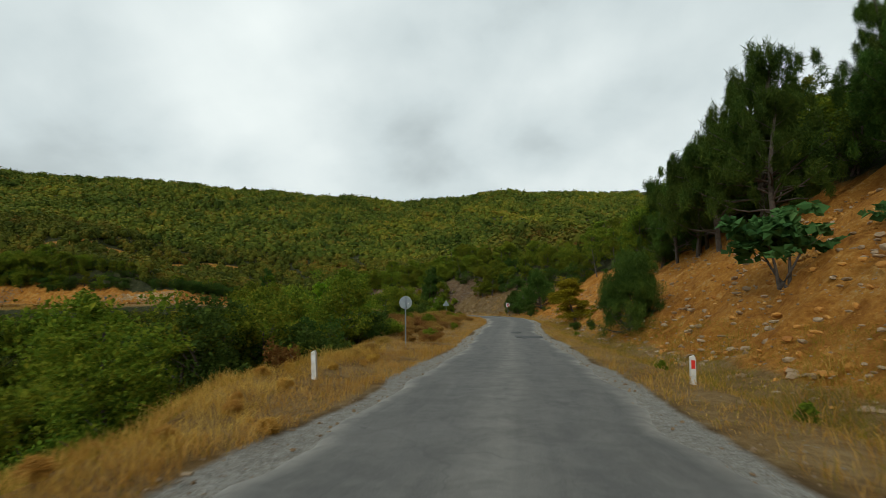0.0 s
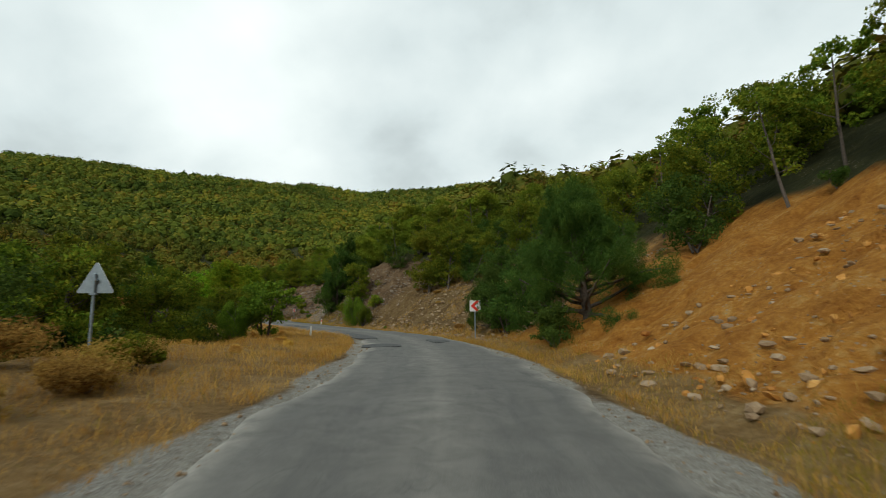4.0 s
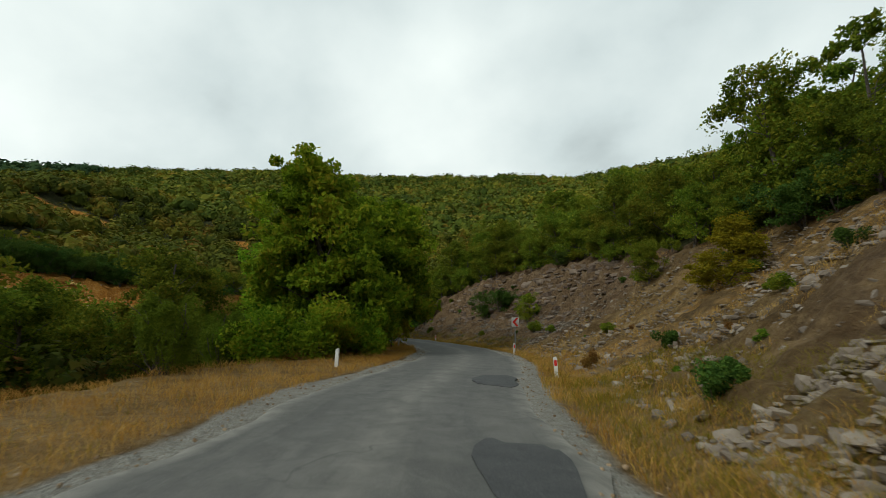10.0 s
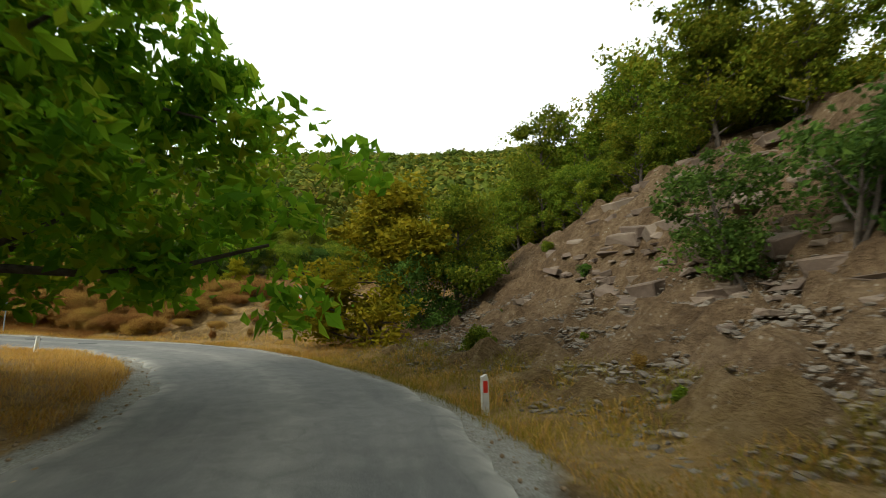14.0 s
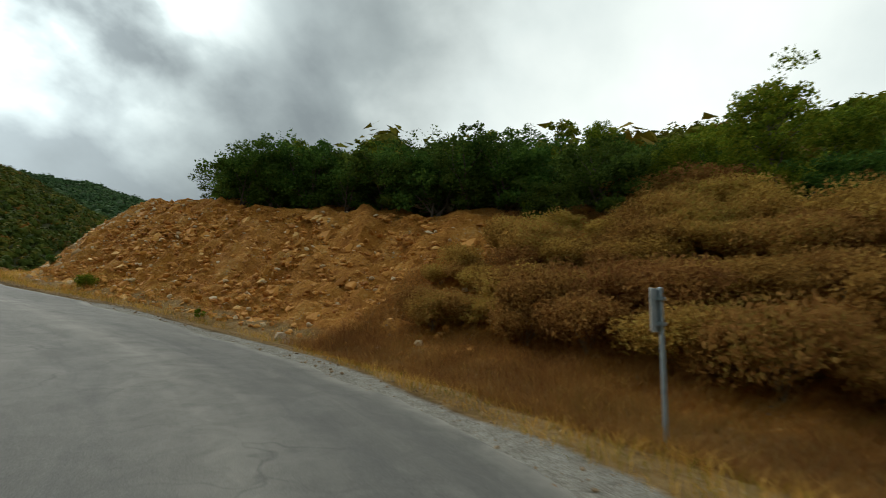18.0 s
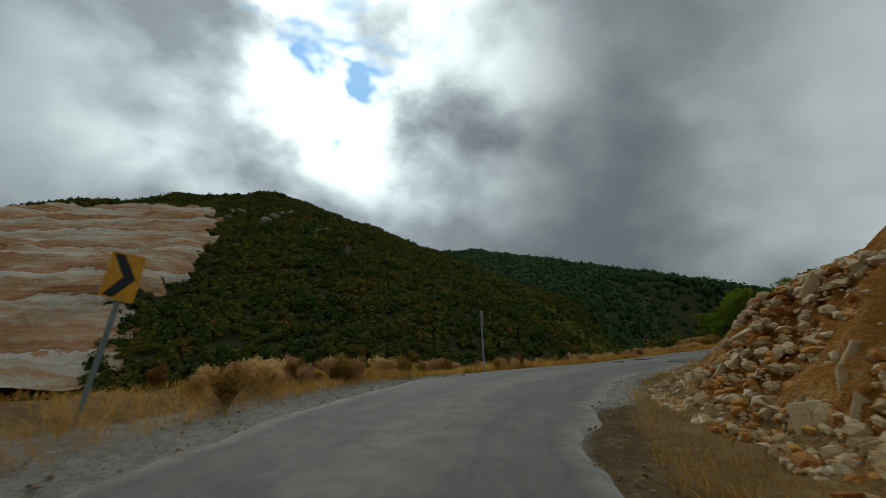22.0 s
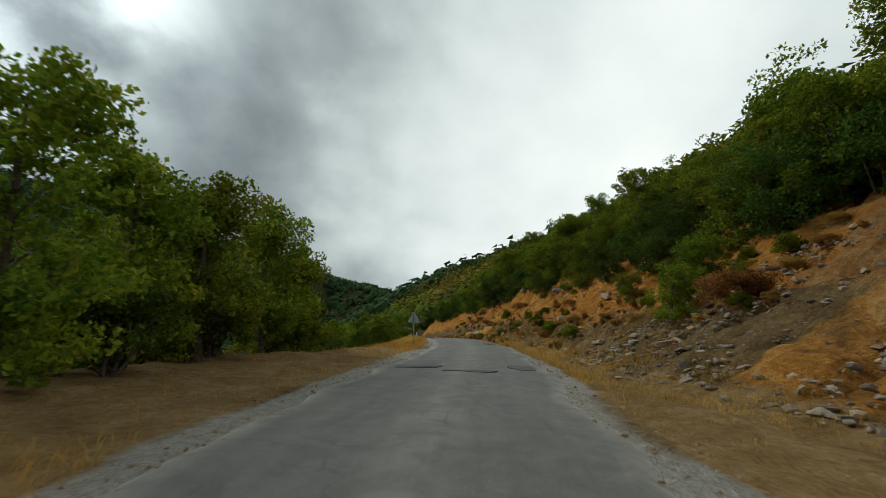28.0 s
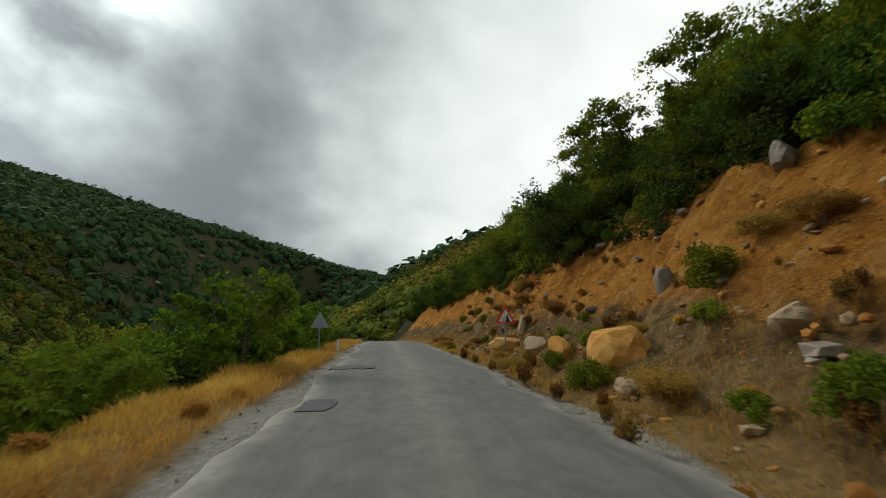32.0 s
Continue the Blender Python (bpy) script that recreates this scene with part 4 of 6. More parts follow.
def quarry_mask(x, y):
    """The bare quarry on the southern hill."""
    x, y = x + 7.0 * wave(x, y, 15) + 3.0 * wave(x, y, 5, 2), y + 6.0 * wave(x, y, 13, 3)
    inside = np.zeros(len(x), bool)
    for (ax, ay), (bx, by) in zip(QUARRY, QUARRY[1:] + QUARRY[:1]):
        cross = (ay > y) != (by > y)
        inside ^= cross & (x < (bx - ax) * (y - ay) / ((by - ay) if by != ay else 1e-9) + ax)
    return inside


def build_hill_woods():
    def kept(x, y, lo_right, lo_left):
        z, idx, u = height(x, y)
        far = np.where(u > 0, u > np.minimum(lo_right, table(ST[idx], CUT, 4) + 9.5), -u > lo_left)
        return far & ~quarry_mask(x, y) & (scar(x, y) < 0.4), np.abs(u)
    x, y = scatter(34000, -320, 140, 90, 412)
    k, u = kept(x, y, 26, 20)
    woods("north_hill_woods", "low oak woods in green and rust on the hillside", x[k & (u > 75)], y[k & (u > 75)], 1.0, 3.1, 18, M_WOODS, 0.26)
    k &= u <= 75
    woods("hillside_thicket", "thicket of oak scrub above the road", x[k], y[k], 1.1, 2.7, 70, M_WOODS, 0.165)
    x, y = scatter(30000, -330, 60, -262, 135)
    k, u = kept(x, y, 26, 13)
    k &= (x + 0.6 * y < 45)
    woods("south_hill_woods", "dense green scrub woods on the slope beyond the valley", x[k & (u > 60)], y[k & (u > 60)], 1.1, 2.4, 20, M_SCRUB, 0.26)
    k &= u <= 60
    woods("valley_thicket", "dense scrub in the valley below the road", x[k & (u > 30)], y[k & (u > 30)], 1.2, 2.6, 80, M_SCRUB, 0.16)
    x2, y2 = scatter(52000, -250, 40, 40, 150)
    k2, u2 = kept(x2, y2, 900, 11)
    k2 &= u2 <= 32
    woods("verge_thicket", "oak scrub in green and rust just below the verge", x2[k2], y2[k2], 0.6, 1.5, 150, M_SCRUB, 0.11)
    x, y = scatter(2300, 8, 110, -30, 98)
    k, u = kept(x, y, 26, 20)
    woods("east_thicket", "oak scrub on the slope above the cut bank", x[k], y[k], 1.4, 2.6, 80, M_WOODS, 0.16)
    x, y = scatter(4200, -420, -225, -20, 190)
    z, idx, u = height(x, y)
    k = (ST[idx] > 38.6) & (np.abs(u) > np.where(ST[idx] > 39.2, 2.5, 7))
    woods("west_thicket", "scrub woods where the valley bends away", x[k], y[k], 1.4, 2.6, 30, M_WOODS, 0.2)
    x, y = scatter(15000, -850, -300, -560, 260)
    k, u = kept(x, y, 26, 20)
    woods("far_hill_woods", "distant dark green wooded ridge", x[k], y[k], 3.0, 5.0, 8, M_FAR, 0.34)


build_hill_woods()

# ---------------------------------------------------------------- quarry on the southern hill
def build_quarry():
    xs, ys = np.arange(-135, 155, 2.6), np.arange(-245, 4, 1.7)
    gx, gy = np.meshgrid(xs, ys)
    x, y = gx.ravel(), gy.ravel()
    z = far_height(x, y)
    lift = 8.5
    step = (z / lift + 0.8 * wave(x, y, 30, 3) + 0.3 * wave(x, y, 9, 5)) % 1.0
    z2 = z + 1.6 + lift * (np.clip(step / 0.28, 0, 1) - step) * 0.3 + 0.6 * wave(x, y, 7, 1) + 0.25 * wave(x, y, 3, 4)
    m = quarry_mask(x, y)
    z2 = np.where(m, z2, z - 1.2)
    me = mesh("quarry", np.stack([x, y, z2], 1), grid_faces(len(ys), len(xs)), M_QUARRY, True)
    tagged(new("quarry", me), "terraced quarry face of pale stone and orange earth", "quarry", kind="structure")


def m_quarry():
    m, n, b, _ = material("quarry_earth")
    p = where(n)
    sep = n.add("ShaderNodeSeparateXYZ")
    n.link(p, sep.inputs[0])
    f = n.noise(0.05, 5.0, 0.6, p, 0.8)
    band = n.math("FRACT", n.math("ADD", n.math("MULTIPLY", sep.outputs[2], 0.075), n.math("MULTIPLY", f, 1.3)))
    fine = n.noise(0.5, 6.0, 0.7, p)
    v = n.math("ADD", n.math("MULTIPLY", band, 0.38), n.math("ADD", n.math("MULTIPLY", fine, 0.3), n.math("MULTIPLY", f, 0.32)))
    lay = n.add("ShaderNodeCombineXYZ")
    n.link(n.math("MULTIPLY", sep.outputs[0], 0.02), lay.inputs[0])
    n.link(n.math("ADD", n.math("MULTIPLY", sep.outputs[2], 0.42), n.math("MULTIPLY", f, 3.0)), lay.inputs[2])
    seam = n.noise(1.3, 6.0, 0.7, lay.outputs[0], 0.4)
    v = n.math("ADD", n.math("MULTIPLY", v, 0.45), n.math("MULTIPLY", seam, 0.55))
    n.link(n.ramp(v, (0.36, (0.20, 0.085, 0.03)), (0.44, (0.40, 0.19, 0.075)), (0.50, (0.46, 0.29, 0.16)), (0.56, (0.52, 0.44, 0.34)), (0.64, (0.60, 0.55, 0.48))), b.inputs["Base Color"])
    b.inputs["Roughness"].default_value = 0.95
    bump(n, b, n.math("ADD", fine, n.math("MULTIPLY", band, 0.6)), 1.0, 1.6)
    return m


M_QUARRY = m_quarry()
build_quarry()

# ---------------------------------------------------------------- trees and bushes
M_WEED = m_leaf("dry_weed_leaves", (0.15, 0.075, 0.018), (0.27, 0.15, 0.035), (0.38, 0.24, 0.06))
OAKS = [make_tree(kind, "young oak with an uneven green crown on the slope", "tree", M_OAK, t, 0.06, w, limbs=22, clumps=135, per=84, leaf=0.10, clump_r=0.5) for kind, t, w in (("oak_tree", 5.4, 1.7), ("shrub_oak", 4.4, 1.9), ("oak_tree", 6.4, 1.8))]
DARKS = [make_tree(kind, "dense dark evergreen oak on the bank top", "tree", M_DARK, t, 0.12, w, stems=3, limbs=15, clumps=80, per=78, leaf=0.10, clump_r=0.55) for kind, t, w in (("evergreen_shrub", 3.0, 1.5), ("evergreen_oak", 3.9, 1.6))]
PINES = [make_tree("pine_tree", "feathery green pine on the slope", "tree", M_PINE, t, 0.15, w, limbs=38, clumps=170, per=130, leaf=0.24, clump_r=0.27, shape="cone", trunk_r=0.14, droop=-0.9, long=1.4, wide=0.045, tuft=(0.7, 0.7, 1.7)) for t, w in ((7.5, 2.4), (5.6, 2.0))]
THIN = make_tree("slender_tree", "slender open oak with sparse leaves against the sky", "tree", M_OAK, 5.6, 0.3, 1.3, limbs=10, clumps=40, per=56, leaf=0.11, clump_r=0.36, trunk_r=0.07)
SCRUB = [make_bush("oak_scrub", "low green oak scrub on the bank", M_OAK, 1.2, 1.7, 2600, 0.095), make_bush("dark_scrub", "low dark green scrub on the bank", M_DARK, 1.0, 1.3, 2600, 0.08)]
BROOM = make_bush("broom_bush", "upright bright green broom at the roadside", M_LIGHT, 0.85, 2.3, 17000, 0.11, 16, 16, 1.5, 0.06)
BRAMBLE = make_bush("bramble_bush", "brown withered bramble thicket on the slope", M_DRY, 1.9, 1.5, 7600, 0.07, 22, 16, 1.8, stem_mat=M_STAKE)
DEADWEED = make_bush("dry_weed", "tall dry straw brown weed at the verge", M_WEED, 0.40, 1.1, 1100, 0.045, 12, 7, 2.4, stem_mat=M_STAKE)
GREENWEED = make_bush("green_weed", "small green weed at the foot of the bank", M_LIGHT, 0.4, 0.55, 420, 0.08, 6, 7, 2.0)
TUFT = make_bush("grass_tuft", "bushy tuft of dry straw grass on the verge", M_STRAW, 0.5, 0.62, 1500, 0.045, 12, 4, 6.0, stem_mat=M_STAKE)


M_PLUME = m_leaf("pale_seed_plumes", (0.46, 0.27, 0.095), (0.60, 0.39, 0.17), (0.72, 0.52, 0.27), clear=0.45)
PLUME = make_bush("plume_weed", "feathery pale straw weed gone to seed on the verge", M_PLUME, 0.42, 0.85, 2400, 0.028, 20, 8, 2.6, stem_mat=M_STAKE)


EARLY_PINES = ((2.15, 13.2, 1.15), (2.35, 14.2, 1.42), (2.6, 13.0, 1.1), (2.75, 14.6, 1.45), (2.95, 13.4, 1.2), (3.2, 12.8, 0.85), (3.35, 14.5, 0.95), (3.7, 13.4, 1.0), (1.7, 15.5, 0.95), (4.0, 14.5, 1.1))


def on_slope(s, u):
    return place(s, u)


def fill(protos, s0, s1, du0, du1, gap, lo, hi, group, side=1, rows=1, chance=1.0, sink=0.0):
    """A loose row along the bank top (side 1) or below the verge's edge (side -1)."""
    for r in range(rows):
        s = s0 + RNG.uniform(0, 0.2)
        while s < s1:
            base = float(table(np.array([s]), CUT, 4)[0]) if side > 0 else float(table(np.array([s]), FALL, 1)[0])
            d = du0 + (du1 - du0) * (r + RNG.uniform(0, 1)) / rows
            if RNG.uniform() < chance:
                x, y, z = on_slope(s, side * (base + d))
                plant(protos[RNG.integers(0, len(protos))], x, y, z - sink, RNG.uniform(lo, hi), group=group)
            s += gap * RNG.uniform(0.6, 1.4) / 9.6


# right-hand slope, by stretches
for s, u, k in EARLY_PINES:
    plant(PINES[0], *on_slope(s, u), k, group="pines above the cut")
YELLOW_GREEN = make_tree("yellow_green_tree", "rounded young tree with yellow green leaves below the verge", "tree", M_LIGHT, 4.6, 0.15, 1.8, stems=2, limbs=14, clumps=84, per=52, leaf=0.15, clump_r=0.5)
MIXED = OAKS + [DARKS[1], OAKS[0], THIN]
fill(PINES + [DARKS[1]], 0.4, 4.6, 0.5, 7, 3.4, 0.75, 1.15, "pines above the cut", rows=2)
fill(OAKS + DARKS, -0.6, 5.0, 5, 10, 3.6, 0.8, 1.2, "oaks above the cut", rows=2)
fill(SCRUB + DARKS, 0.0, 5.0, -0.8, 1.6, 2.6, 0.6, 1.0, "scrub on the bank top", chance=0.7)
fill(MIXED, 5.0, 9.0, 0.5, 9.5, 3.3, 0.85, 1.25, "oaks above the cut", rows=3)
fill(DARKS + SCRUB, 5.2, 9.2, -1.0, 2.0, 2.6, 0.7, 1.1, "scrub on the bank top", chance=0.7)
fill(MIXED, 9.0, 10.4, 0.8, 9.5, 3.3, 0.7, 0.95, "oaks above the cut", rows=3)
fill(MIXED, 10.4, 16.2, 0.8, 9.5, 3.3, 0.95, 1.35, "oaks above the cut", rows=3)
fill(SCRUB[:1] + OAKS[1:2] + DARKS[:1] + OAKS[:1], 9.6, 16.4, 0.2, 2.8, 1.7, 0.6, 1.0, "scrub on the bank top", rows=2, chance=0.85)
fill(DARKS + OAKS[:2], 16.0, 19.3, -0.5, 11, 2.2, 0.6, 0.82, "oaks above the cut", rows=5)
fill(SCRUB + DARKS[:1], 16.2, 19.2, -1, 9, 1.6, 0.7, 1.1, "scrub on the bank top", rows=4, chance=0.8)
fill(DARKS, 19.15, 21.2, 0.8, 4.4, 1.4, 0.85, 1.2, "evergreen oaks on the knoll", rows=2)
fill([DARKS[1], THIN, OAKS[1]], 19.0, 21.3, 3.5, 9.0, 2.4, 0.62, 0.9, "evergreen oaks on the knoll", rows=3)
fill(DARKS + SCRUB + OAKS[:2], 24.3, 26.3, -0.5, 9, 2.6, 0.6, 0.9, "oaks above the cut", rows=3)
fill(MIXED, 26.6, 30.2, 0.9, 9.5, 2.6, 0.9, 1.3, "oaks above the cut", rows=3, sink=0.5)
fill(MIXED, 30.2, 38, 0.7, 9.5, 2.4, 0.64, 1.0, "oaks above the cut", rows=4, sink=0.4)
fill([BRAMBLE, BRAMBLE, DEADWEED, SCRUB[0]], 29.3, 36, -5.0, -0.6, 1.3, 0.28, 0.6, "scrub on the bank", rows=4, chance=0.75)
fill([BRAMBLE, DEADWEED, TUFT], 6.2, 8.2, -8.5, -1.0, 1.7, 0.2, 0.42, "dry weeds on the bank", rows=5, chance=0.7)
fill([TUFT, DEADWEED], 29.6, 34.5, -6, -1.8, 1.2, 0.6, 1.0, "dry weeds on the bank", rows=3, chance=0.7)
fill(SCRUB + [DEADWEED, GREENWEED], 10.8, 16, -7.5, -1.0, 2.2, 0.4, 0.7, "scrub on the bank", rows=3, chance=0.5)
fill(DARKS + SCRUB + [OAKS[1]], 26.3, 39, -0.9, 1.6, 1.7, 0.75, 1.1, "scrub on the bank top", rows=2, chance=0.9, sink=0.35)
# left-hand slope below the verge
fill(OAKS + DARKS[1:], 0.8, 6.4, 6, 13, 2.8, 0.9, 1.2, "oaks on the valley slope", -1, 3, 0.9)
fill([OAKS[0], OAKS[1], YELLOW_GREEN, DARKS[0]], 0.9, 2.2, 1.2, 10, 2.8, 0.6, 0.9, "scrub below the verge", -1, 3, 1, 0.6)
fill([SCRUB[0], OAKS[1], SCRUB[0], YELLOW_GREEN], -0.6, 1.0, 1.6, 9, 1.8, 0.55, 0.85, "scrub below the verge", -1, 4, 1, 0.2)
fill(SCRUB + DARKS[:1], 2.0, 4.3, -0.6, 2.0, 1.9, 0.5, 0.9, "scrub below the verge", -1, 2)
fill(DARKS + OAKS[:2], 2.2, 8.0, 2, 11, 3.0, 0.7, 1.0, "scrub below the verge", -1, 3, 0.8)
fill(DARKS + SCRUB, 8.0, 10.0, 4, 12, 3.0, 0.7, 1.0, "scrub below the verge", -1, 3, 0.8)
fill(OAKS[:2] + SCRUB[:1] + [DARKS[0]], 9.8, 13.4, 4, 15, 2.2, 0.7, 1.0, "scrub below the verge", -1, 5)
fill(DARKS + SCRUB, 16.2, 19.6, 4, 12, 2.6, 0.7, 1.0, "scrub below the verge", -1, 3)
fill(SCRUB + [DARKS[0]], 12, 16, 2, 8, 3.0, 0.6, 0.9, "scrub below the verge", -1, 1, 0.6)
fill(SCRUB, 20.5, 27.4, 1.5, 6, 2.4, 0.5, 0.9, "scrub below the verge", -1, 2, 0.9, 0.3)
fill(DARKS + SCRUB, 20.5, 27.6, 6, 13, 3.0, 0.7, 1.0, "scrub below the verge", -1, 2, 0.9, 0.4)
fill([YELLOW_GREEN] + OAKS + DARKS, 30.6, 37, 2.0, 11, 2.8, 0.6, 0.9, "scrub below the verge", -1, 3, 0.9, 0.6)
fill(SCRUB + [BROOM, YELLOW_GREEN], 30.8, 36, 0.3, 2.6, 1.3, 0.6, 0.95, "scrub below the verge", -1, 2, 0.85, 0.3)


def at(proto, s, u, size, label="", squash=1.0, dz=0.0):
    x, y, z = on_slope(s, u)
    return plant(proto, x, y, z + dz, size, squash=squash, label=label)


for k in range(15):
    az, r = radians(49 + 24 * ((k * 0.618) % 1)), 33 + 15 * ((k * 0.414) % 1)
    x, y = -5.4 - math.sin(az) * r, 87.7 + math.cos(az) * r
    z = float(height(np.array([x]), np.array([y]))[0][0])
    plant((OAKS + DARKS[1:])[k % 4], x, y, z - 0.2, (0.6 + 0.6 * math.sin(k * 2.4) - z) / (5.4, 4.4, 6.4, 3.9)[k % 4], group="oaks on the valley slope")
for s, u, k in ((9.75, -7.8, 0.85), (9.95, -8.6, 1.0), (10.1, -7.6, 0.9), (10.25, -8.8, 0.95), (9.6, -8.8, 0.8), (9.4, -9.6, 0.7)):
    at(BRAMBLE, s, u, k, "rust brown dry shrub on the verge")
# the trees and bushes that stand out
FIG = make_tree("fig_tree", "spreading wild fig with broad dull green leaves on bare stems", "tree", M_FIG, 2.3, 0.55, 1.1, stems=4, limbs=12, clumps=34, per=30, leaf=0.24, clump_r=0.34, trunk_r=0.10, long=1.1)
at(FIG, 1.5, 8.8, 1.3, squash=0.8)
GOLD_EARLY = make_tree("yellowing_tree", "slim tree turning yellow beside the walnut", "tree", M_YELLOW, 7.0, 0.12, 1.5, limbs=20, clumps=80, per=50, leaf=0.17, clump_r=0.5, shape="cone", trunk_r=0.10)
WALNUT = make_tree("walnut_tree", "tall walnut with a broad green crown reaching near the ground", "tree", M_WALNUT, 10.4, 0.08, 3.7, limbs=56, clumps=460, per=100, leaf=0.15, clump_r=0.62, shape="egg", trunk_r=0.24, long=1.6)
at(WALNUT, 12.42, -6.9, 1.04)
WALNUT_HIGH = make_tree("walnut_tree", "walnut with a heavy green crown hanging over the verge", "tree", M_WALNUT, 7.4, 0.12, 4.9, limbs=56, clumps=520, per=100, leaf=0.15, clump_r=0.72, shape="tall", trunk_r=0.26, long=1.6)
at(WALNUT_HIGH, 15.02, -6.35, 1.13, dz=-0.5)
at(WALNUT, 13.15, -6.9, 1.0)
at(WALNUT, 12.75, -9.6, 0.8)
at(BROOM, 12.0, -11.5, 1.6)
at(BROOM, 11.7, -9.8, 1.2)
at(GOLD_EARLY, 13.45, -5.3, 0.95)
at(GOLD_EARLY, 13.2, -5.0, 0.7)
at(WALNUT, 13.9, -6.6, 0.85)
at(OAKS[2], 11.3, -9.5, 0.7)
at(BROOM, 11.2, -8.2, 1.1)
GOLD = make_tree("yellowing_tree", "upright tree turning yellow beside the bend", "tree", M_YELLOW, 7.0, 0.08, 2.0, limbs=30, clumps=190, per=100, leaf=0.11, clump_r=0.5, shape="cone", trunk_r=0.12)
at(GOLD, 16.15, 6.5, 1.75, squash=0.72, dz=-0.5)
at(DARKS[1], 15.75, 6.6, 0.95)
at(OAKS[0], 15.8, 8.5, 1.0)
at(GOLD, 12.0, 9.2, 0.38, "small yellowing sapling on the slope")
YOUNG_PINE = make_tree("pine_tree", "bushy young pine at the foot of the cut", "tree", M_PINE, 4.3, 0.02, 2.3, limbs=64, clumps=330, per=170, leaf=0.20, clump_r=0.36, shape="cone", trunk_r=0.08, droop=-0.5, long=1.4, wide=0.045, tuft=(1.0, 1.0, 1.1))
at(YOUNG_PINE, 2.33, 6.4, 0.92, squash=1.3, dz=-0.15)
at(GOLD, 3.75, 5.6, 0.62, "olive yellow bush at the foot of the cut", 0.85)
at(SCRUB[1], 3.2, 5.0, 0.9)
at(PINES[0], 3.3, 20.5, 1.0)
at(OAKS[2], 3.86, 12.0, 1.12)
at(THIN, 6.5, 22, 1.2)
BIGPINE = make_tree("pine_tree", "large dark pine with low spreading boughs over the bank", "tree", M_PINE, 8.4, 0.05, 3.9, limbs=60, clumps=430, per=260, leaf=0.22, clump_r=0.5, shape="cone", trunk_r=0.26, droop=-0.7, long=1.4, wide=0.04, tuft=(0.8, 0.8, 1.3))
at(BIGPINE, 5.68, 6.6, 0.8, dz=-0.3)
at(SCRUB[1], 5.52, 4.4, 0.9)
at(YOUNG_PINE, 6.5, 5.8, 0.75)
at(DARKS[0], 5.62, 4.9, 0.6)
at(DARKS[0], 6.2, 5.2, 0.75)
at(YELLOW_GREEN, 6.6, -6.7, 0.88)
at(YELLOW_GREEN, 7.9, -6.4, 0.7)
at(SCRUB[0], 5.75, 5.3, 0.8)
at(DARKS[1], 6.3, 5.4, 0.8)
at(DARKS[0], 6.42, 6.0, 0.85)
at(DARKS[1], 6.22, 6.8, 0.9)
at(DARKS[1], 6.42, 8.0, 1.0)
at(OAKS[2], 7.8, 10.2, 1.1)
at(OAKS[0], 8.0, 9.4, 1.15)
at(DARKS[1], 7.65, 11.4, 1.15)
at(OAKS[2], 8.05, 13.2, 1.0)
at(OAKS[1], 8.1, 12.0, 0.8)
at(BROOM, 8.47, 4.0, 1.45)
at(BROOM, 8.33, 4.2, 1.0)
at(SCRUB[0], 8.62, 4.8, 1.1)
at(SCRUB[1], 8.75, 5.8, 1.2)
at(SCRUB[0], 8.95, 4.7, 1.0)
at(SCRUB[0], 8.5, 6.4, 1.1)
at(DARKS[1], 9.3, 4.6, 0.9)
at(OAKS[0], 8.85, 5.8, 0.85)
at(PINES[0], 9.35, 5.2, 0.95, "tall dark pine leaning over the foot of the bank")
at(PINES[0], 9.62, 7.0, 0.95)
at(DARKS[1], 9.6, 8.2, 1.0)
at(DARKS[0], 9.7, 7.2, 0.9)
at(BIGPINE, 9.72, 8.0, 0.85, "dark pine overhanging the scree", dz=-1.2)
at(BIGPINE, 9.62, 6.0, 0.62, "dark pine at the foot of the scree", dz=-0.5)
at(YOUNG_PINE, 9.48, 5.4, 0.9, "dark bushy pine at the foot of the scree")
at(SCRUB[1], 10.85, 4.0, 0.9)
at(SCRUB[0], 13.6, 6.2, 0.8)
at(OAKS[0], 13.95, 7.6, 0.5, "young oak on the rocky cut")
at(DARKS[0], 14.6, 9.0, 0.95)
at(DARKS[1], 14.75, 8.5, 0.85)
at(OAKS[1], 12.9, 10.5, 0.7)
at(OAKS[0], 13.5, 12.5, 0.6)
at(GOLD, 17.75, 15.0, 0.3, "small bright yellow green sapling")
at(SCRUB[0], 18.25, 10.5, 0.9)
at(OAKS[2], 17.9, 27, 1.15)
at(PINES[0], 17.95, 29, 1.25)
for _ in range(190):
    k = RNG.uniform(0, 1)
    at(BRAMBLE, 17.75 + 1.5 * RNG.uniform(0, 1) - 0.35 * k, 6.2 + 7.5 * k + RNG.uniform(-0.4, 0.4), RNG.uniform(0.7, 1.2) * (0.8 + 0.3 * k), squash=RNG.uniform(0.9, 1.5))
for s, u, k in ((17.2, 8.5, 0.6), (17.5, 9.5, 0.7), (16.9, 11, 0.8), (17.6, 7.6, 0.6), (17.0, 9.5, 0.6), (16.7, 8.2, 0.5), (17.35, 7.4, 0.55), (16.8, 9.9, 0.6), (17.25, 10.6, 0.7), (17.7, 9.0, 0.75), (17.5, 11.4, 0.8), (16.6, 10.8, 0.6)):
    at(BRAMBLE, s, u, k)
for s, u, k in ((2.45, -6.6, 0.7), (2.65, -7.4, 0.8), (2.85, -6.9, 0.7), (3.05, -7.8, 0.85), (3.3, -7.4, 0.75), (3.6, -8.4, 0.8), (3.9, -8.2, 0.7)):
    at(BRAMBLE, s, u, k, "rust brown dry shrub on the verge")
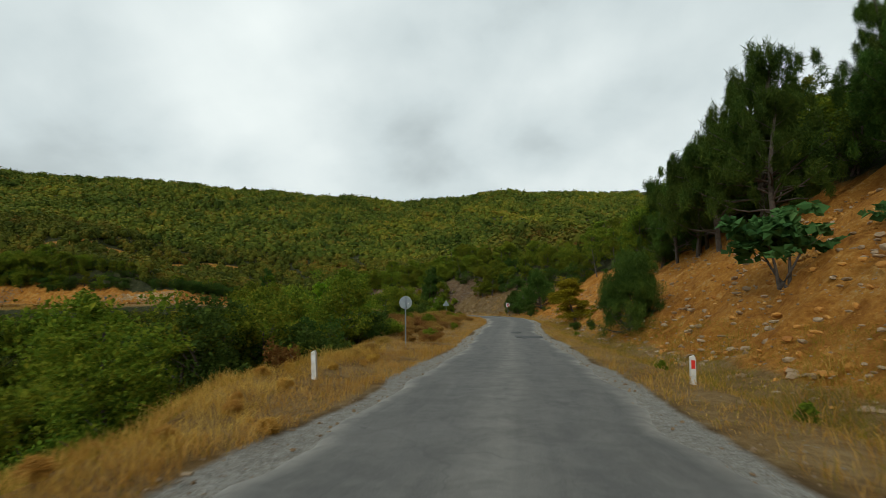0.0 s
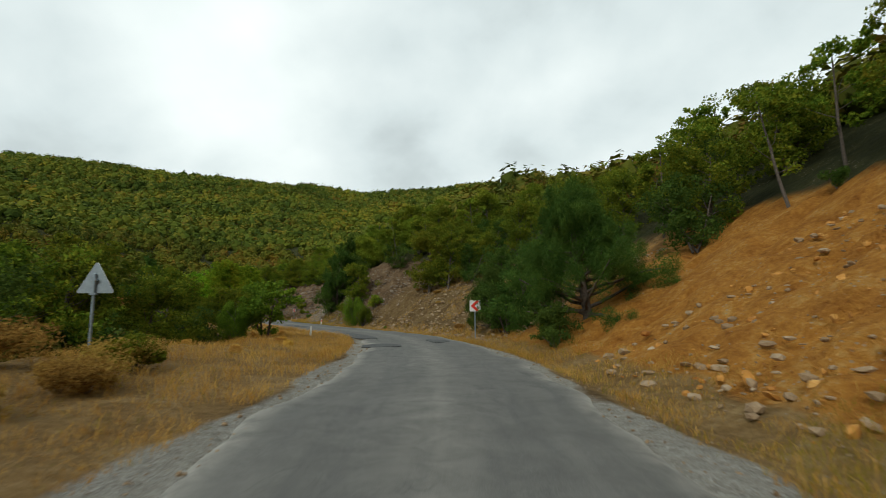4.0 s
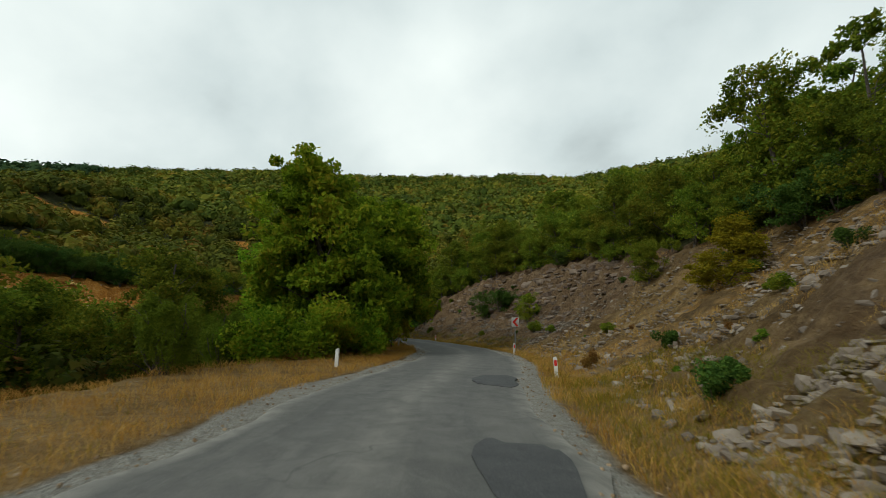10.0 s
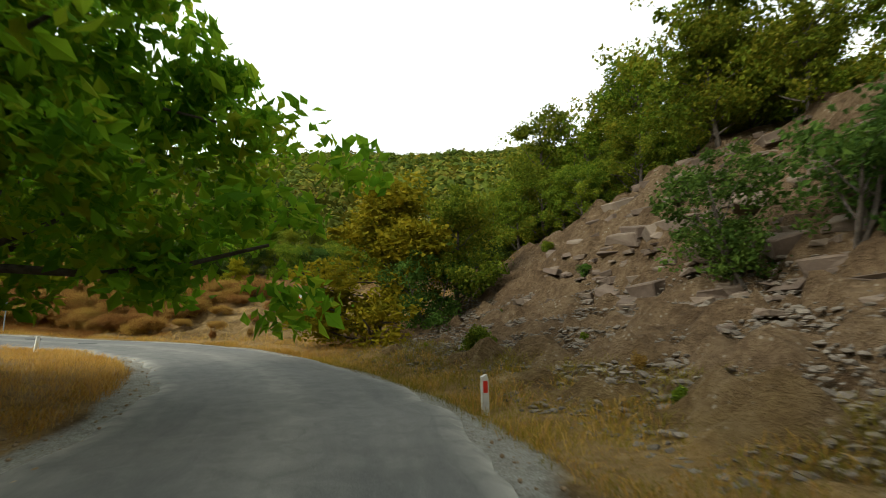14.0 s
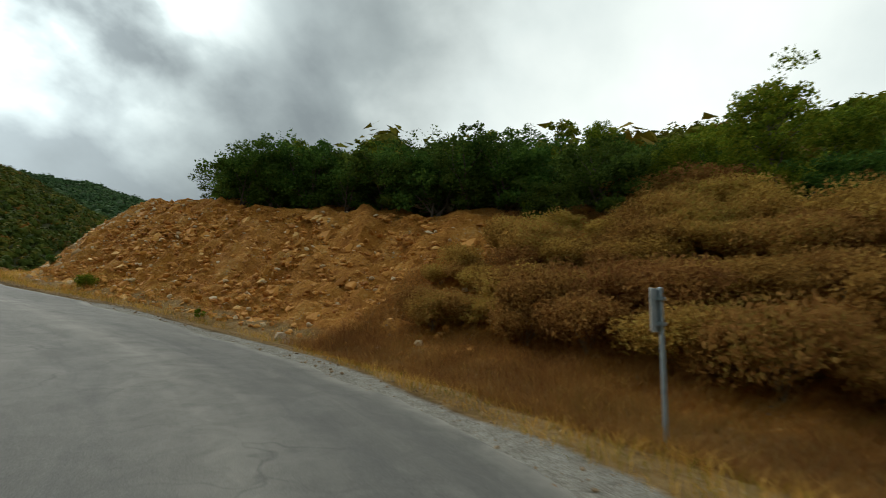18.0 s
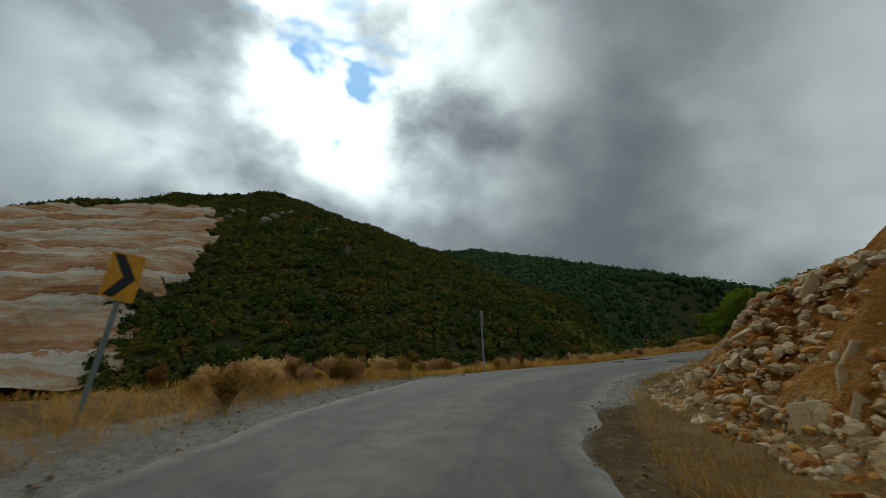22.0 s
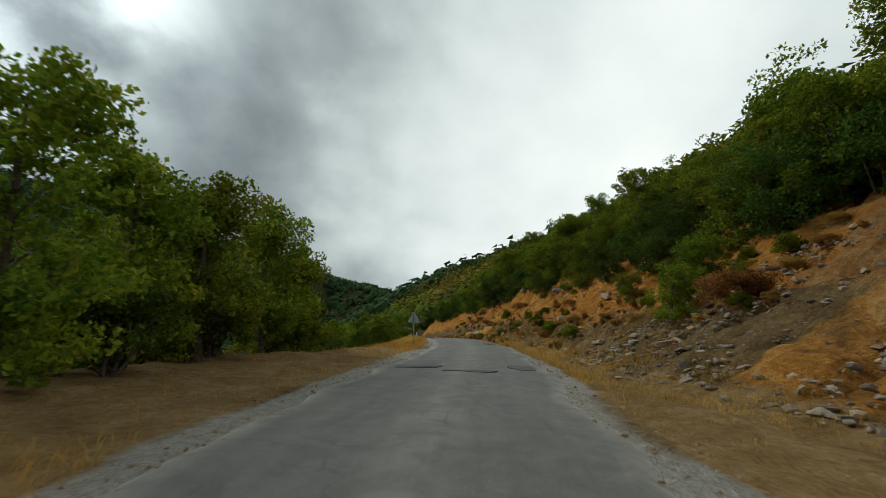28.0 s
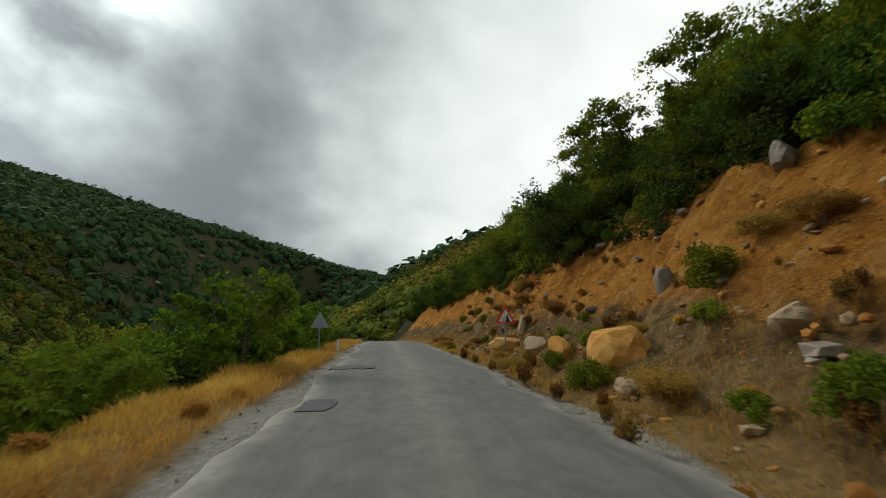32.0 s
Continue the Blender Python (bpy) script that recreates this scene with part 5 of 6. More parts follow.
for s, u, k in ((2.35, -5.0, 0.55), (2.5, -5.6, 0.7), (2.7, -5.2, 0.6), (2.9, -5.9, 0.75), (3.1, -5.4, 0.6), (3.4, -6.2, 0.7), (1.5, -5.4, 0.35), (1.75, -5.9, 0.42), (1.95, -5.2, 0.4), (2.2, -6.0, 0.5), (2.3, -5.2, 0.4), (1.3, -5.2, 0.3)):
    at(BRAMBLE, s, u, k, "low rust brown dry shrub on the verge")
for k in range(44):
    f = (k * 0.618) % 1
    at((BRAMBLE, SCRUB[0], BRAMBLE, DEADWEED)[k % 4], 2.1 + 2.8 * ((k * 0.414) % 1), -4.5 - 4.2 * f, (0.5 + 0.5 * f) * (1.3 if k % 4 == 3 else 1.0), "rust and olive dry shrub on the verge")
at(THIN, 22.85, 5.6, 0.17, "spindly sapling on the end of the knoll")
for x, y, k in ((-88.0, 125.0, 0.9), (-86.6, 126.4, 1.0)):
    plant(DARKS[1], x, y, float(height(np.array([x]), np.array([y]))[0][0]) - 0.1, k, group="evergreen oaks on the knoll")
at(OAKS[0], 25.0, 4.6, 0.5)
at(THIN, 25.25, 5.2, 0.6)
for s, u, k in ((28.05, 13.4, 1.25), (29.0, 13.0, 1.3), (29.8, 12.4, 1.2), (27.9, 15.6, 1.4), (28.2, 16.5, 1.45), (28.5, 15.8, 1.3), (27.75, 17.5, 1.4)):
    at(OAKS[int(s * 10) % 3], s, u, k)
SHOOTS = make_bush("walnut_shoots", "low leafy shoots round the foot of the walnuts", M_WALNUT, 2.0, 2.6, 8000, 0.10, 20, 10, 1.6)
for s, u, k in ((11.9, -6.6, 0.9), (12.15, -6.0, 1.0), (12.4, -6.4, 1.0), (12.7, -6.2, 1.05), (13.0, -6.4, 1.1), (13.3, -6.3, 1.1), (13.6, -6.6, 1.0), (12.3, -8.6, 1.2), (13.0, -8.8, 1.2), (11.8, -8.6, 1.0), (14.9, -7.4, 1.1), (15.15, -7.6, 1.2), (14.75, -8.2, 1.2), (14.5, -7.0, 1.0), (14.2, -7.6, 1.2)):
    at(SHOOTS, s, u, k)
at(SCRUB[0], 27.6, 8.6, 0.6)
# trees on the valley side near the lay-by
for s, u, k in ((28.35, -7.9, 0.45), (28.75, -7.2, 0.85), (29.1, -7.8, 0.95), (29.4, -7.4, 0.95), (29.75, -7.2, 0.95), (30.05, -7.4, 0.9), (29.6, -10.5, 1.1), (30.3, -8.4, 0.8), (28.9, -10.5, 1.0)):
    at(OAKS[int(10 * s) % 3], s, u, k)
for s, u, k in ((28.5, -7.6, 0.8), (29.0, -7.0, 0.75), (29.5, -7.6, 0.8), (30.1, -7.2, 0.8), (30.5, -7.4, 0.8), (32.2, -7.0, 0.7), (33.2, -6.4, 0.85), (33.9, -6.2, 0.8)):
    at(DARKS[0], s, u, k)
at(OAKS[0], 33.3, -7.0, 0.6)
at(BROOM, 32.7, -6.2, 0.9)
for s, u, k in ((32.85, -5.0, 0.5), (33.15, -5.4, 0.62), (33.5, -5.2, 0.55), (33.85, -5.6, 0.7), (32.5, -6.0, 0.55), (34.3, -5.8, 0.7)):
    at(YELLOW_GREEN if int(s * 20) % 2 else DARKS[0], s, u, k)
for s, u, k in ((29.85, 6.6, 0.5), (29.9, 8.0, 0.55), (30.5, 7.4, 0.4), (28.75, 9.6, 0.5)):
    at(OAKS[1], s, u, k, "small young oak on the stony cut")
at(OAKS[1], 6.7, -8.6, 0.75)
at(BROOM, 6.5, -8.0, 1.0)
at(SCRUB[1], 8.6, -9.6, 1.0)
at(DARKS[0], 1.25, -8.6, 1.0)
at(DARKS[0], 1.6, -9.0, 0.75)
for s, u, k in ((1.05, -7.4, 0.85), (1.2, -9.0, 0.95), (1.4, -7.8, 0.8), (1.75, -9.0, 0.75), (2.1, -8.2, 0.65), (2.5, -8.6, 0.6)):
    at(DARKS[int(s * 20) % 2], s, u, k)
for s, u, k in ((30.7, 5.0, 0.7), (31.2, 5.2, 0.7), (31.6, 5.6, 0.7), (32.2, 4.9, 0.6), (32.9, 6.2, 0.8), (27.9, 8.2, 0.5), (24.3, 5.4, 0.5), (21.9, 4.2, 0.6), (20.9, 4.1, 0.5), (12.6, 6.4, 0.5), (11.6, 5.4, 0.7), (16.3, 7.0, 0.6)):
    at(SCRUB[int(s * 7) % 2], s, u, k)
for s, u in ((2.9, 4.6), (0.7, 4.0), (1.3, 4.2), (14.55, 4.4), (11.1, 4.4), (10.3, 4.2), (26.4, 3.0), (26.6, 3.4), (26.15, 2.9), (26.8, 3.2), (7.9, 4.4), (19.9, 4.0), (9.0, 4.3)):
    at(GREENWEED, s, u, RNG.uniform(0.8, 1.3))
for s, u, k in ((0.95, -5.6, 1.3), (1.1, -6.0, 1.1), (8.9, -5.2, 0.9), (14.9, -5.0, 1.0), (15.2, -5.2, 0.9), (20.9, -4.6, 0.9), (21.2, -3.9, 0.8), (22.2, -4.8, 0.8), (22.8, -4.3, 1.0), (23.2, -4.4, 1.2), (23.5, -4.3, 1.1), (23.8, -4.5, 1.0), (24.3, -4.2, 1.2), (24.8, -4.5, 1.0), (25.3, -5.2, 1.1), (25.7, -5.4, 1.1), (26.2, -5.5, 1.0), (26.9, -5.3, 1.3), (27.4, -5.6, 1.4), (31.2, -4.9, 1.0), (31.6, -4.6, 0.9), (32.4, -5.0, 1.0), (11.8, 3.4, 1.0), (11.9, 3.8, 1.1), (17.2, 5.6, 1.0), (17.0, 6.2, 1.0), (25.5, 3.6, 0.8)):
    at(DEADWEED, s, u, k)
fill([PLUME, PLUME, TUFT, DEADWEED], 22.8, 28.0, -1.6, 0.5, 0.75, 0.55, 1.0, "straw tufts along the verge", -1, 3)
for s, u, k in ((26.7, -5.9, 0.5), (27.0, -6.2, 0.62), (27.35, -6.0, 0.7), (27.7, -6.4, 0.75), (27.55, -5.7, 0.5), (25.6, -6.1, 0.45), (25.0, -6.0, 0.4)):
    at(BRAMBLE, s, u, k, "rust orange dry shrub on the edge of the drop")
fill([TUFT], -0.5, 1.4, -1.6, -0.2, 1.0, 0.6, 0.95, "straw tufts along the verge", -1, 1)
fill([TUFT], 5.2, 8.2, -3.0, 0.0, 1.6, 0.7, 1.1, "straw tufts along the verge", -1, 1)
fill([TUFT], 30.6, 33.5, -1.2, 0.1, 1.2, 0.6, 1.0, "straw tufts along the verge", -1, 1)


at(WALNUT, 12.95, -8.9, 1.12)

# ---------------------------------------------------------------- grass and stones in masses
def build_grass(name, label, mat, spots, tall, width, lean=0.5):
    spots = np.repeat(spots, 3, axis=0)
    n = len(spots)
    s, u = spots[:, 0], spots[:, 1] + RNG.normal(0, 0.035, n)
    i = np.clip(np.round((s - FIRST) / STEP).astype(int), 0, len(ST) - 1)
    x, y = AX[i, 0] + u * TAN[i, 1] + RNG.normal(0, 0.035, n), AX[i, 1] - u * TAN[i, 0] + RNG.normal(0, 0.035, n)
    z = AX[i, 2] + near_height(s, u) - 0.02
    base = np.stack([x, y, z], 1)
    h = tall * RNG.uniform(0.35, 1.15, n) * (0.75 + 0.45 * wave(x, y, 1.7, 2))
    d = RNG.normal(size=(n, 2)) * lean
    tip = base + np.stack([d[:, 0] * h, d[:, 1] * h, h * 0.9], 1)
    mid = base + np.stack([d[:, 0] * h * 0.35, d[:, 1] * h * 0.35, h * 0.62], 1)
    a = RNG.uniform(0, 2 * np.pi, n)
    w = np.stack([np.cos(a), np.sin(a), 0 * a], 1) * (0.75 * width * RNG.uniform(0.6, 1.4, n))[:, None]
    v = np.stack([base, mid + w, tip, mid - w], 1).reshape(-1, 3)
    ob = new(name, mesh(name, v, np.arange(4 * n).reshape(-1, 4), mat))
    tagged(ob, label, "grass", kind="stuff")


def verge_spots(n, right):
    s = RNG.uniform(FIRST, 38.5, n)
    mid = table(s, MIDDLE, 1)
    t = RNG.uniform(0, 1, n) ** 1.3
    if right:
        lo, hi = mid + HALF + 0.5, np.maximum(table(s, CUT, 1) + 0.9, mid + HALF + 1.4)
        u = lo + (hi - lo) * t
        bare = table(s, [(-1, 0), (26.7, 0), (27.0, 1), (28.6, 1), (29.0, 0.3), (39, 0.2)], 1)
        bare = np.maximum(bare, table(s, [(-1, 0), (19.0, 0), (19.4, 0.7), (20.3, 0.6), (21, 0.2), (22.6, 0.3), (23.0, 0.85), (24.4, 0.8), (24.9, 0.2), (39, 0)], 1))
    else:
        lo, hi = mid - HALF - 0.5, -table(s, FALL, 1) - 0.9
        u = lo + (hi - lo) * t
        bare = table(s, [(-1, 0), (19.4, 0.1), (19.8, 0.6), (22.4, 0.4), (23, 0), (28.0, 0), (28.6, 0.95), (30.2, 0.85), (30.7, 0.2), (39, 0.2)], 1)
    keep = (RNG.uniform(0, 1, n) > bare) & (wave(s * 9.6, u, 1.6, 3) > -0.55)
    return np.stack([s, u], 1)[keep]


def slope_spots(n, s0, s1):
    s = RNG.uniform(s0, s1, n)
    toe, top = table(s, CUT, 1), table(s, CUT, 4)
    u = toe + (top - toe + 1) * RNG.uniform(0, 1, n)
    keep = wave(s * 9.6, u, 2.2, 5) > 0.05
    return np.stack([s, u], 1)[keep]


def foot_spots(n, s0, s1):
    s = RNG.uniform(s0, s1, n)
    return np.stack([s, table(s, CUT, 1) + RNG.uniform(-1.4, 1.8, n)], 1)


build_grass("straw_verge_grass", "dry straw coloured grass along the verges", M_STRAW, np.concatenate([verge_spots(52000, True), verge_spots(125000, False)]), 0.32, 0.0062)
build_grass("bramble_stalks", "tall rust brown dry stalks among the brambles", M_DRY, np.concatenate([slope_spots(48000, 17.5, 19.3), foot_spots(20000, 18.0, 19.3), slope_spots(7000, 29.5, 34)]), 0.42, 0.004)
def edge_spots(n, s0, s1, lo, hi):
    s = RNG.uniform(s0, s1, n)
    u = -table(s, FALL, 1) + RNG.uniform(lo, hi, n)
    return np.stack([s, u], 1)


build_grass("tall_straw", "tall golden straw along the drop of the verge", M_STRAW, np.concatenate([edge_spots(26000, 23.5, 28.1, -1.4, 1.6), edge_spots(4000, -0.6, 1.6, -0.3, 1.2), edge_spots(9000, 30.8, 34, -0.2, 0.9)]), 0.42, 0.0045, 0.35)
build_grass("green_grass_patch", "fresh green grass patch at the side of the track", M_LIGHT, np.stack([26.55 + 0.22 * RNG.normal(size=11000), 3.4 + 0.55 * RNG.normal(size=11000)], 1), 0.15, 0.006)
build_grass("olive_verge_grass", "olive green grass mixed into the dry verge", M_OLIVE, np.concatenate([verge_spots(26000, True), verge_spots(14000, False), foot_spots(14000, -0.8, 4.5), foot_spots(9000, 8.6, 11.6), foot_spots(9000, 13.4, 16.0)]), 0.28, 0.005)
build_grass("slope_grass", "thin dry grass on the cut bank", M_STRAW, np.concatenate([slope_spots(14000, 6.2, 8.0), slope_spots(9000, 10.5, 13.2), slope_spots(9000, 15.8, 18.6), slope_spots(9000, 29.5, 34), slope_spots(5000, 23.4, 26.6), slope_spots(5000, -0.5, 4)]), 0.30, 0.005)



def build_stones(name, label, mat, s, u, lo, hi, flat=0.55, lift=0.1, tumble=0.35):
    v0, f0 = ico()
    n = len(s)
    i = np.clip(np.round((s - FIRST) / STEP).astype(int), 0, len(ST) - 1)
    x, y = AX[i, 0] + u * TAN[i, 1], AX[i, 1] - u * TAN[i, 0]
    z = AX[i, 2] + near_height(s, u)
    size = lo + (hi - lo) * RNG.uniform(0, 1, n) ** 3
    shape = np.stack([RNG.uniform(0.7, 1.4, n), RNG.uniform(0.6, 1.1, n), RNG.uniform(0.6, 1.2, n) * flat], 1)
    v = v0[None] * RNG.uniform(0.68, 1.2, (n, 12, 1))
    v = np.sign(v) * np.abs(v) ** 0.8 * shape[:, None] * size[:, None, None]
    a, b = RNG.uniform(0, 2 * np.pi, n), RNG.normal(0, tumble, n)
    c, sn, cb, sb = np.cos(a)[:, None], np.sin(a)[:, None], np.cos(b)[:, None], np.sin(b)[:, None]
    vy, vz = v[:, :, 1] * cb - v[:, :, 2] * sb, v[:, :, 1] * sb + v[:, :, 2] * cb
    v = np.stack([v[:, :, 0] * c - vy * sn, v[:, :, 0] * sn + vy * c, vz], 2) + np.stack([x, y, z + lift * size], 1)[:, None]
    f = f0[None] + 12 * np.arange(n)[:, None, None]
    ob = new(name, mesh(name, v.reshape(-1, 3), f.reshape(-1, 3), mat))
    tagged(ob, label, "stones", kind="stuff")


def bank_spots(n, s0, s1, lo=0.0, hi=1.0, spread=1.0):
    s = RNG.uniform(s0, s1, n)
    toe, top = table(s, CUT, 1), table(s, CUT, 4)
    return s, toe - 0.4 + (top - toe + 0.4) * (lo + (hi - lo) * RNG.uniform(0, 1, n) ** spread)


def many(*rows):
    ss, uu = zip(*[bank_spots(*r) for r in rows])
    return np.concatenate(ss), np.concatenate(uu)


build_stones("pale_bank_stones", "pale stones strewn over the earth bank", M_STONE, *many((3000, -0.5, 5.2, 0, 1, 1.3), (2600, 6, 8.4, 0, 1), (1200, 23.3, 24.9, 0, 1), (700, 24.6, 28.5, 0, 1), (1100, 28.5, 36)), 0.03, 0.16)
build_stones("ochre_bank_stones", "ochre blocks broken from the bedded cut", M_OCHRE, *many((1900, -0.5, 5.2), (6000, 18.9, 23.3), (700, 30, 36)), 0.03, 0.15, 0.6, tumble=0.8)
build_stones("cream_bank_stones", "cream angular blocks broken from the end of the cut", M_CREAM, *many((500, 19.0, 22.0), (3600, 22.0, 23.4), (900, 23.3, 24.3)), 0.03, 0.15, 0.6, tumble=0.9)
build_stones("grey_scree", "grey angular scree on the steep cut", M_SCREE, *many((6500, 9.55, 10.7, 0, 0.75, 0.9), (1500, 8.2, 9.5), (2600, 10.8, 13.4), (2200, 27.8, 30.2, 0, 0.8)), 0.04, 0.18, 0.45, tumble=0.6)
build_stones("shale_scree", "fine grey brown shale chips covering the lower cut", M_SHALE, *many((1200, 11.0, 13.3, 0, 1, 0.8), (15000, 13.3, 15.9, 0, 0.62, 0.8)), 0.02, 0.11, 0.4)
gs = RNG.uniform(FIRST, 38, 16000)
gm = table(gs, MIDDLE, 1)
gd = np.where(RNG.uniform(0, 1, 16000) < 0.5, -1, 1)
build_stones("shoulder_gravel", "loose pale gravel along the road edges", M_STONE, gs, gm + gd * (HALF + RNG.uniform(-0.15, 0.8, 16000)), 0.008, 0.035, 0.7, 0.3)


# ---------------------------------------------------------------- boulders
def make_rock(name, label, mat, sx, sy, sz, cuts=3):
    bm = bmesh.new()
    bmesh.ops.create_icosphere(bm, subdivisions=cuts, radius=1.0)
    off = Vector(RNG.uniform(-50, 50, 3))
    faces = [(Vector(d), RNG.uniform(0.62, 0.9)) for d in unit(9)]
    for v in bm.verts:
        p = v.co.copy()
        k = 1 + 0.28 * noise.noise(p * 1.1 + off) + 0.14 * noise.noise(p * 2.7 + off)
        q = Vector([math.copysign(abs(c) ** 0.8, c) for c in p]) * k
        for d, lim in faces:
            over = q.dot(d) - lim
            if over > 0:
                q = q - d * over * 0.92
        v.co = Vector((q.x * sx, q.y * sy, q.z * sz))
    me = bpy.data.meshes.new(name)
    bm.to_mesh(me)
    bm.free()
    me.materials.append(mat)
    ob = new(name, me)
    return tagged(ob, label, "boulder")


BOULDERS = [(32.98, 4.55, 0.78, 0.5, 0.62, M_OCHRE, "big ochre boulder with a rust brown face beside the road"), (33.3, 4.5, 0.4, 0.35, 0.38, M_OCHRE, "ochre boulder at the foot of the bank"),
            (33.5, 4.45, 0.5, 0.4, 0.36, M_STONE, "pale boulder at the foot of the bank"), (33.85, 4.4, 0.7, 0.45, 0.36, M_OCHRE, "low ochre boulder at the foot of the bank"), (33.9, 5.2, 0.22, 0.2, 0.45, M_STONE, "white upright stone behind the boulders"),
            (32.85, 4.0, 0.36, 0.26, 0.2, M_STONE, "low pale block in front of the big boulder"),
            (32.15, 3.4, 0.26, 0.2, 0.11, M_STONE, "flat pale stone at the verge"), (32.64, 5.5, 0.34, 0.26, 0.28, M_STONE, "pale block on the bank"), (33.06, 6.2, 0.28, 0.2, 0.42, M_CRAG, "grey stone standing out of the scarp"), (32.35, 4.5, 0.22, 0.17, 0.22, M_STONE, "pale stone at the foot of the bank"),
            (32.9, 8.05, 0.6, 0.3, 0.4, M_CRAG, "grey slab jutting from the bank top"), (31.9, 8.0, 0.55, 0.3, 0.28, M_CRAG, "grey slab jutting from the earth"),
            (30.9, 7.6, 0.4, 0.24, 0.2, M_SCREE, "grey slab on the slope"), (31.3, 6.2, 0.4, 0.3, 0.25, M_STONE, "pale stone in dry grass"),
            (10.25, 5.8, 0.4, 0.3, 0.26, M_SCREE, "weathered grey boulder over the scree"), (10.0, 7.4, 0.4, 0.34, 0.3, M_SCREE, "grey boulder on the cut"),
            (25.6, 3.3, 0.28, 0.22, 0.2, M_OCHRE, "rusty stone in the verge"), (21.35, 3.4, 0.24, 0.18, 0.1, M_STONE, "flat pale stone at the foot of the cut"),
            (21.6, 3.3, 0.18, 0.15, 0.12, M_STONE, "pale stone at the foot of the cut"), (19.35, 3.9, 0.22, 0.15, 0.12, M_STONE, "pale stone at the road edge"), (19.45, 4.2, 0.18, 0.15, 0.12, M_STONE, "pale stone at the road edge"),
            (19.55, 12.6, 1.2, 0.6, 0.3, M_SCREE, "grey flat outcrop above the cut")]
for s, u, sx, sy, sz, mat, label in BOULDERS:
    x, y, z = place(s, u)
    make_rock("boulder", label, mat, sx, sy, sz).matrix_basis = pose(x, y, z + sz * 0.35, RNG.uniform(-14, 14), RNG.uniform(-14, 14), RNG.uniform(0, 360))


# pale crags that show through the woods on the far slopes
for x, y, r in ((-145, -131, 5.0), (-152, -137, 4.0), (-158, -143, 3.2), (-165, -150, 3.6), (-163, -103, 3.4), (-170, -105, 3.0), (-176, -108, 2.2), (-138, -156, 4.2), (-132, -150, 3.4), (-147, -160, 3.0), (-343, -62, 2.6), (-377, -62, 2.8), (-374, -58, 1.8), (-314, -40, 2.2), (-452, -90, 3.2), (-128, -140, 3.4), (-300, -52, 1.8)):
    z = float(height(np.array([x]), np.array([y]))[0][0])
    make_rock("crag", "pale weathered crag among the woods on the far slope", M_CRAG, r * 0.8, r * 0.6, r * 0.5).matrix_basis = pose(x, y, z + r * 0.3, RNG.uniform(-15, 15), RNG.uniform(-15, 15), RNG.uniform(0, 360))

# ---------------------------------------------------------------- slabs that stand out of the cut
ROADSIDE = bpy.data.objects["roadside"]


def slab_meshes(name, mat, flat, count=6):
    out = []
    for _ in range(count):
        bm = bmesh.new()
        bmesh.ops.create_cube(bm, size=1.0)
        for v in bm.verts:
            v.co = Vector((v.co.x * RNG.uniform(0.7, 1.25), v.co.y * RNG.uniform(0.6, 1.25), v.co.z * flat * RNG.uniform(0.6, 1.3))) + Vector(RNG.normal(0, 0.06, 3)) * (0.4 + flat)
        bmesh.ops.bevel(bm, geom=list(bm.edges), offset=0.05 * (0.3 + flat), segments=1, affect="EDGES")
        bmesh.ops.triangulate(bm, faces=bm.faces)
        me = bpy.data.meshes.new(name)
        bm.to_mesh(me)
        bm.free()
        me.materials.append(mat)
        out.append(me)
    return out


def slabs(name, meshes, n, s0, s1, lo, hi, small, large, dip, across=0.0, sink=0.0, uneven=7):
    """Broken beds: flat pieces along the road's way, dipping ahead by so many degrees."""
    s, u = bank_spots(n, s0, s1, lo, hi)
    for k in range(n):
        x, y, z = place(float(s[k]), float(u[k]))
        size = small + (large - small) * RNG.uniform() ** 2.2
        ob = new(name, meshes[k % len(meshes)])
        ob.parent = ROADSIDE
        ob.matrix_basis = pose(x, y, z + (0.01 - sink) * size, across + RNG.normal(0, uneven), 0, heading(float(s[k])) + RNG.normal(0, 14)) @ pose(0, 0, 0, -dip + RNG.normal(0, uneven), 0, 90 + RNG.normal(0, 12)) @ Matrix.Diagonal((size, size, size, 1))


slabs("ochre_slab", slab_meshes("ochre_slab", M_OCHRE, 0.42), 300, 19.0, 22.9, 0.08, 1.0, 0.14, 0.5, 34, sink=0.18, uneven=18)
slabs("pale_slab", slab_meshes("pale_slab", M_CREAM, 0.42), 290, 21.7, 24.0, 0.1, 1.0, 0.14, 0.55, 50, sink=0.15, uneven=20)
slabs("grey_slab", slab_meshes("grey_slab", M_SCREE, 0.16), 290, 9.55, 10.7, 0.05, 0.75, 0.12, 0.36, 4)
slabs("rock_ledge", slab_meshes("rock_ledge", M_LEDGE, 0.26), 280, 13.3, 15.5, 0.4, 1.0, 0.2, 0.75, 10, sink=0.1)
slabs("crag_block", slab_meshes("crag_block", M_LEDGE, 0.5), 260, 13.5, 15.45, 0.5, 1.08, 0.25, 0.95, 12, sink=0.18)
slabs("bank_slab", slab_meshes("bank_slab", M_SCREE, 0.36), 70, 28.4, 35.5, 0.2, 0.95, 0.15, 0.45, 5)


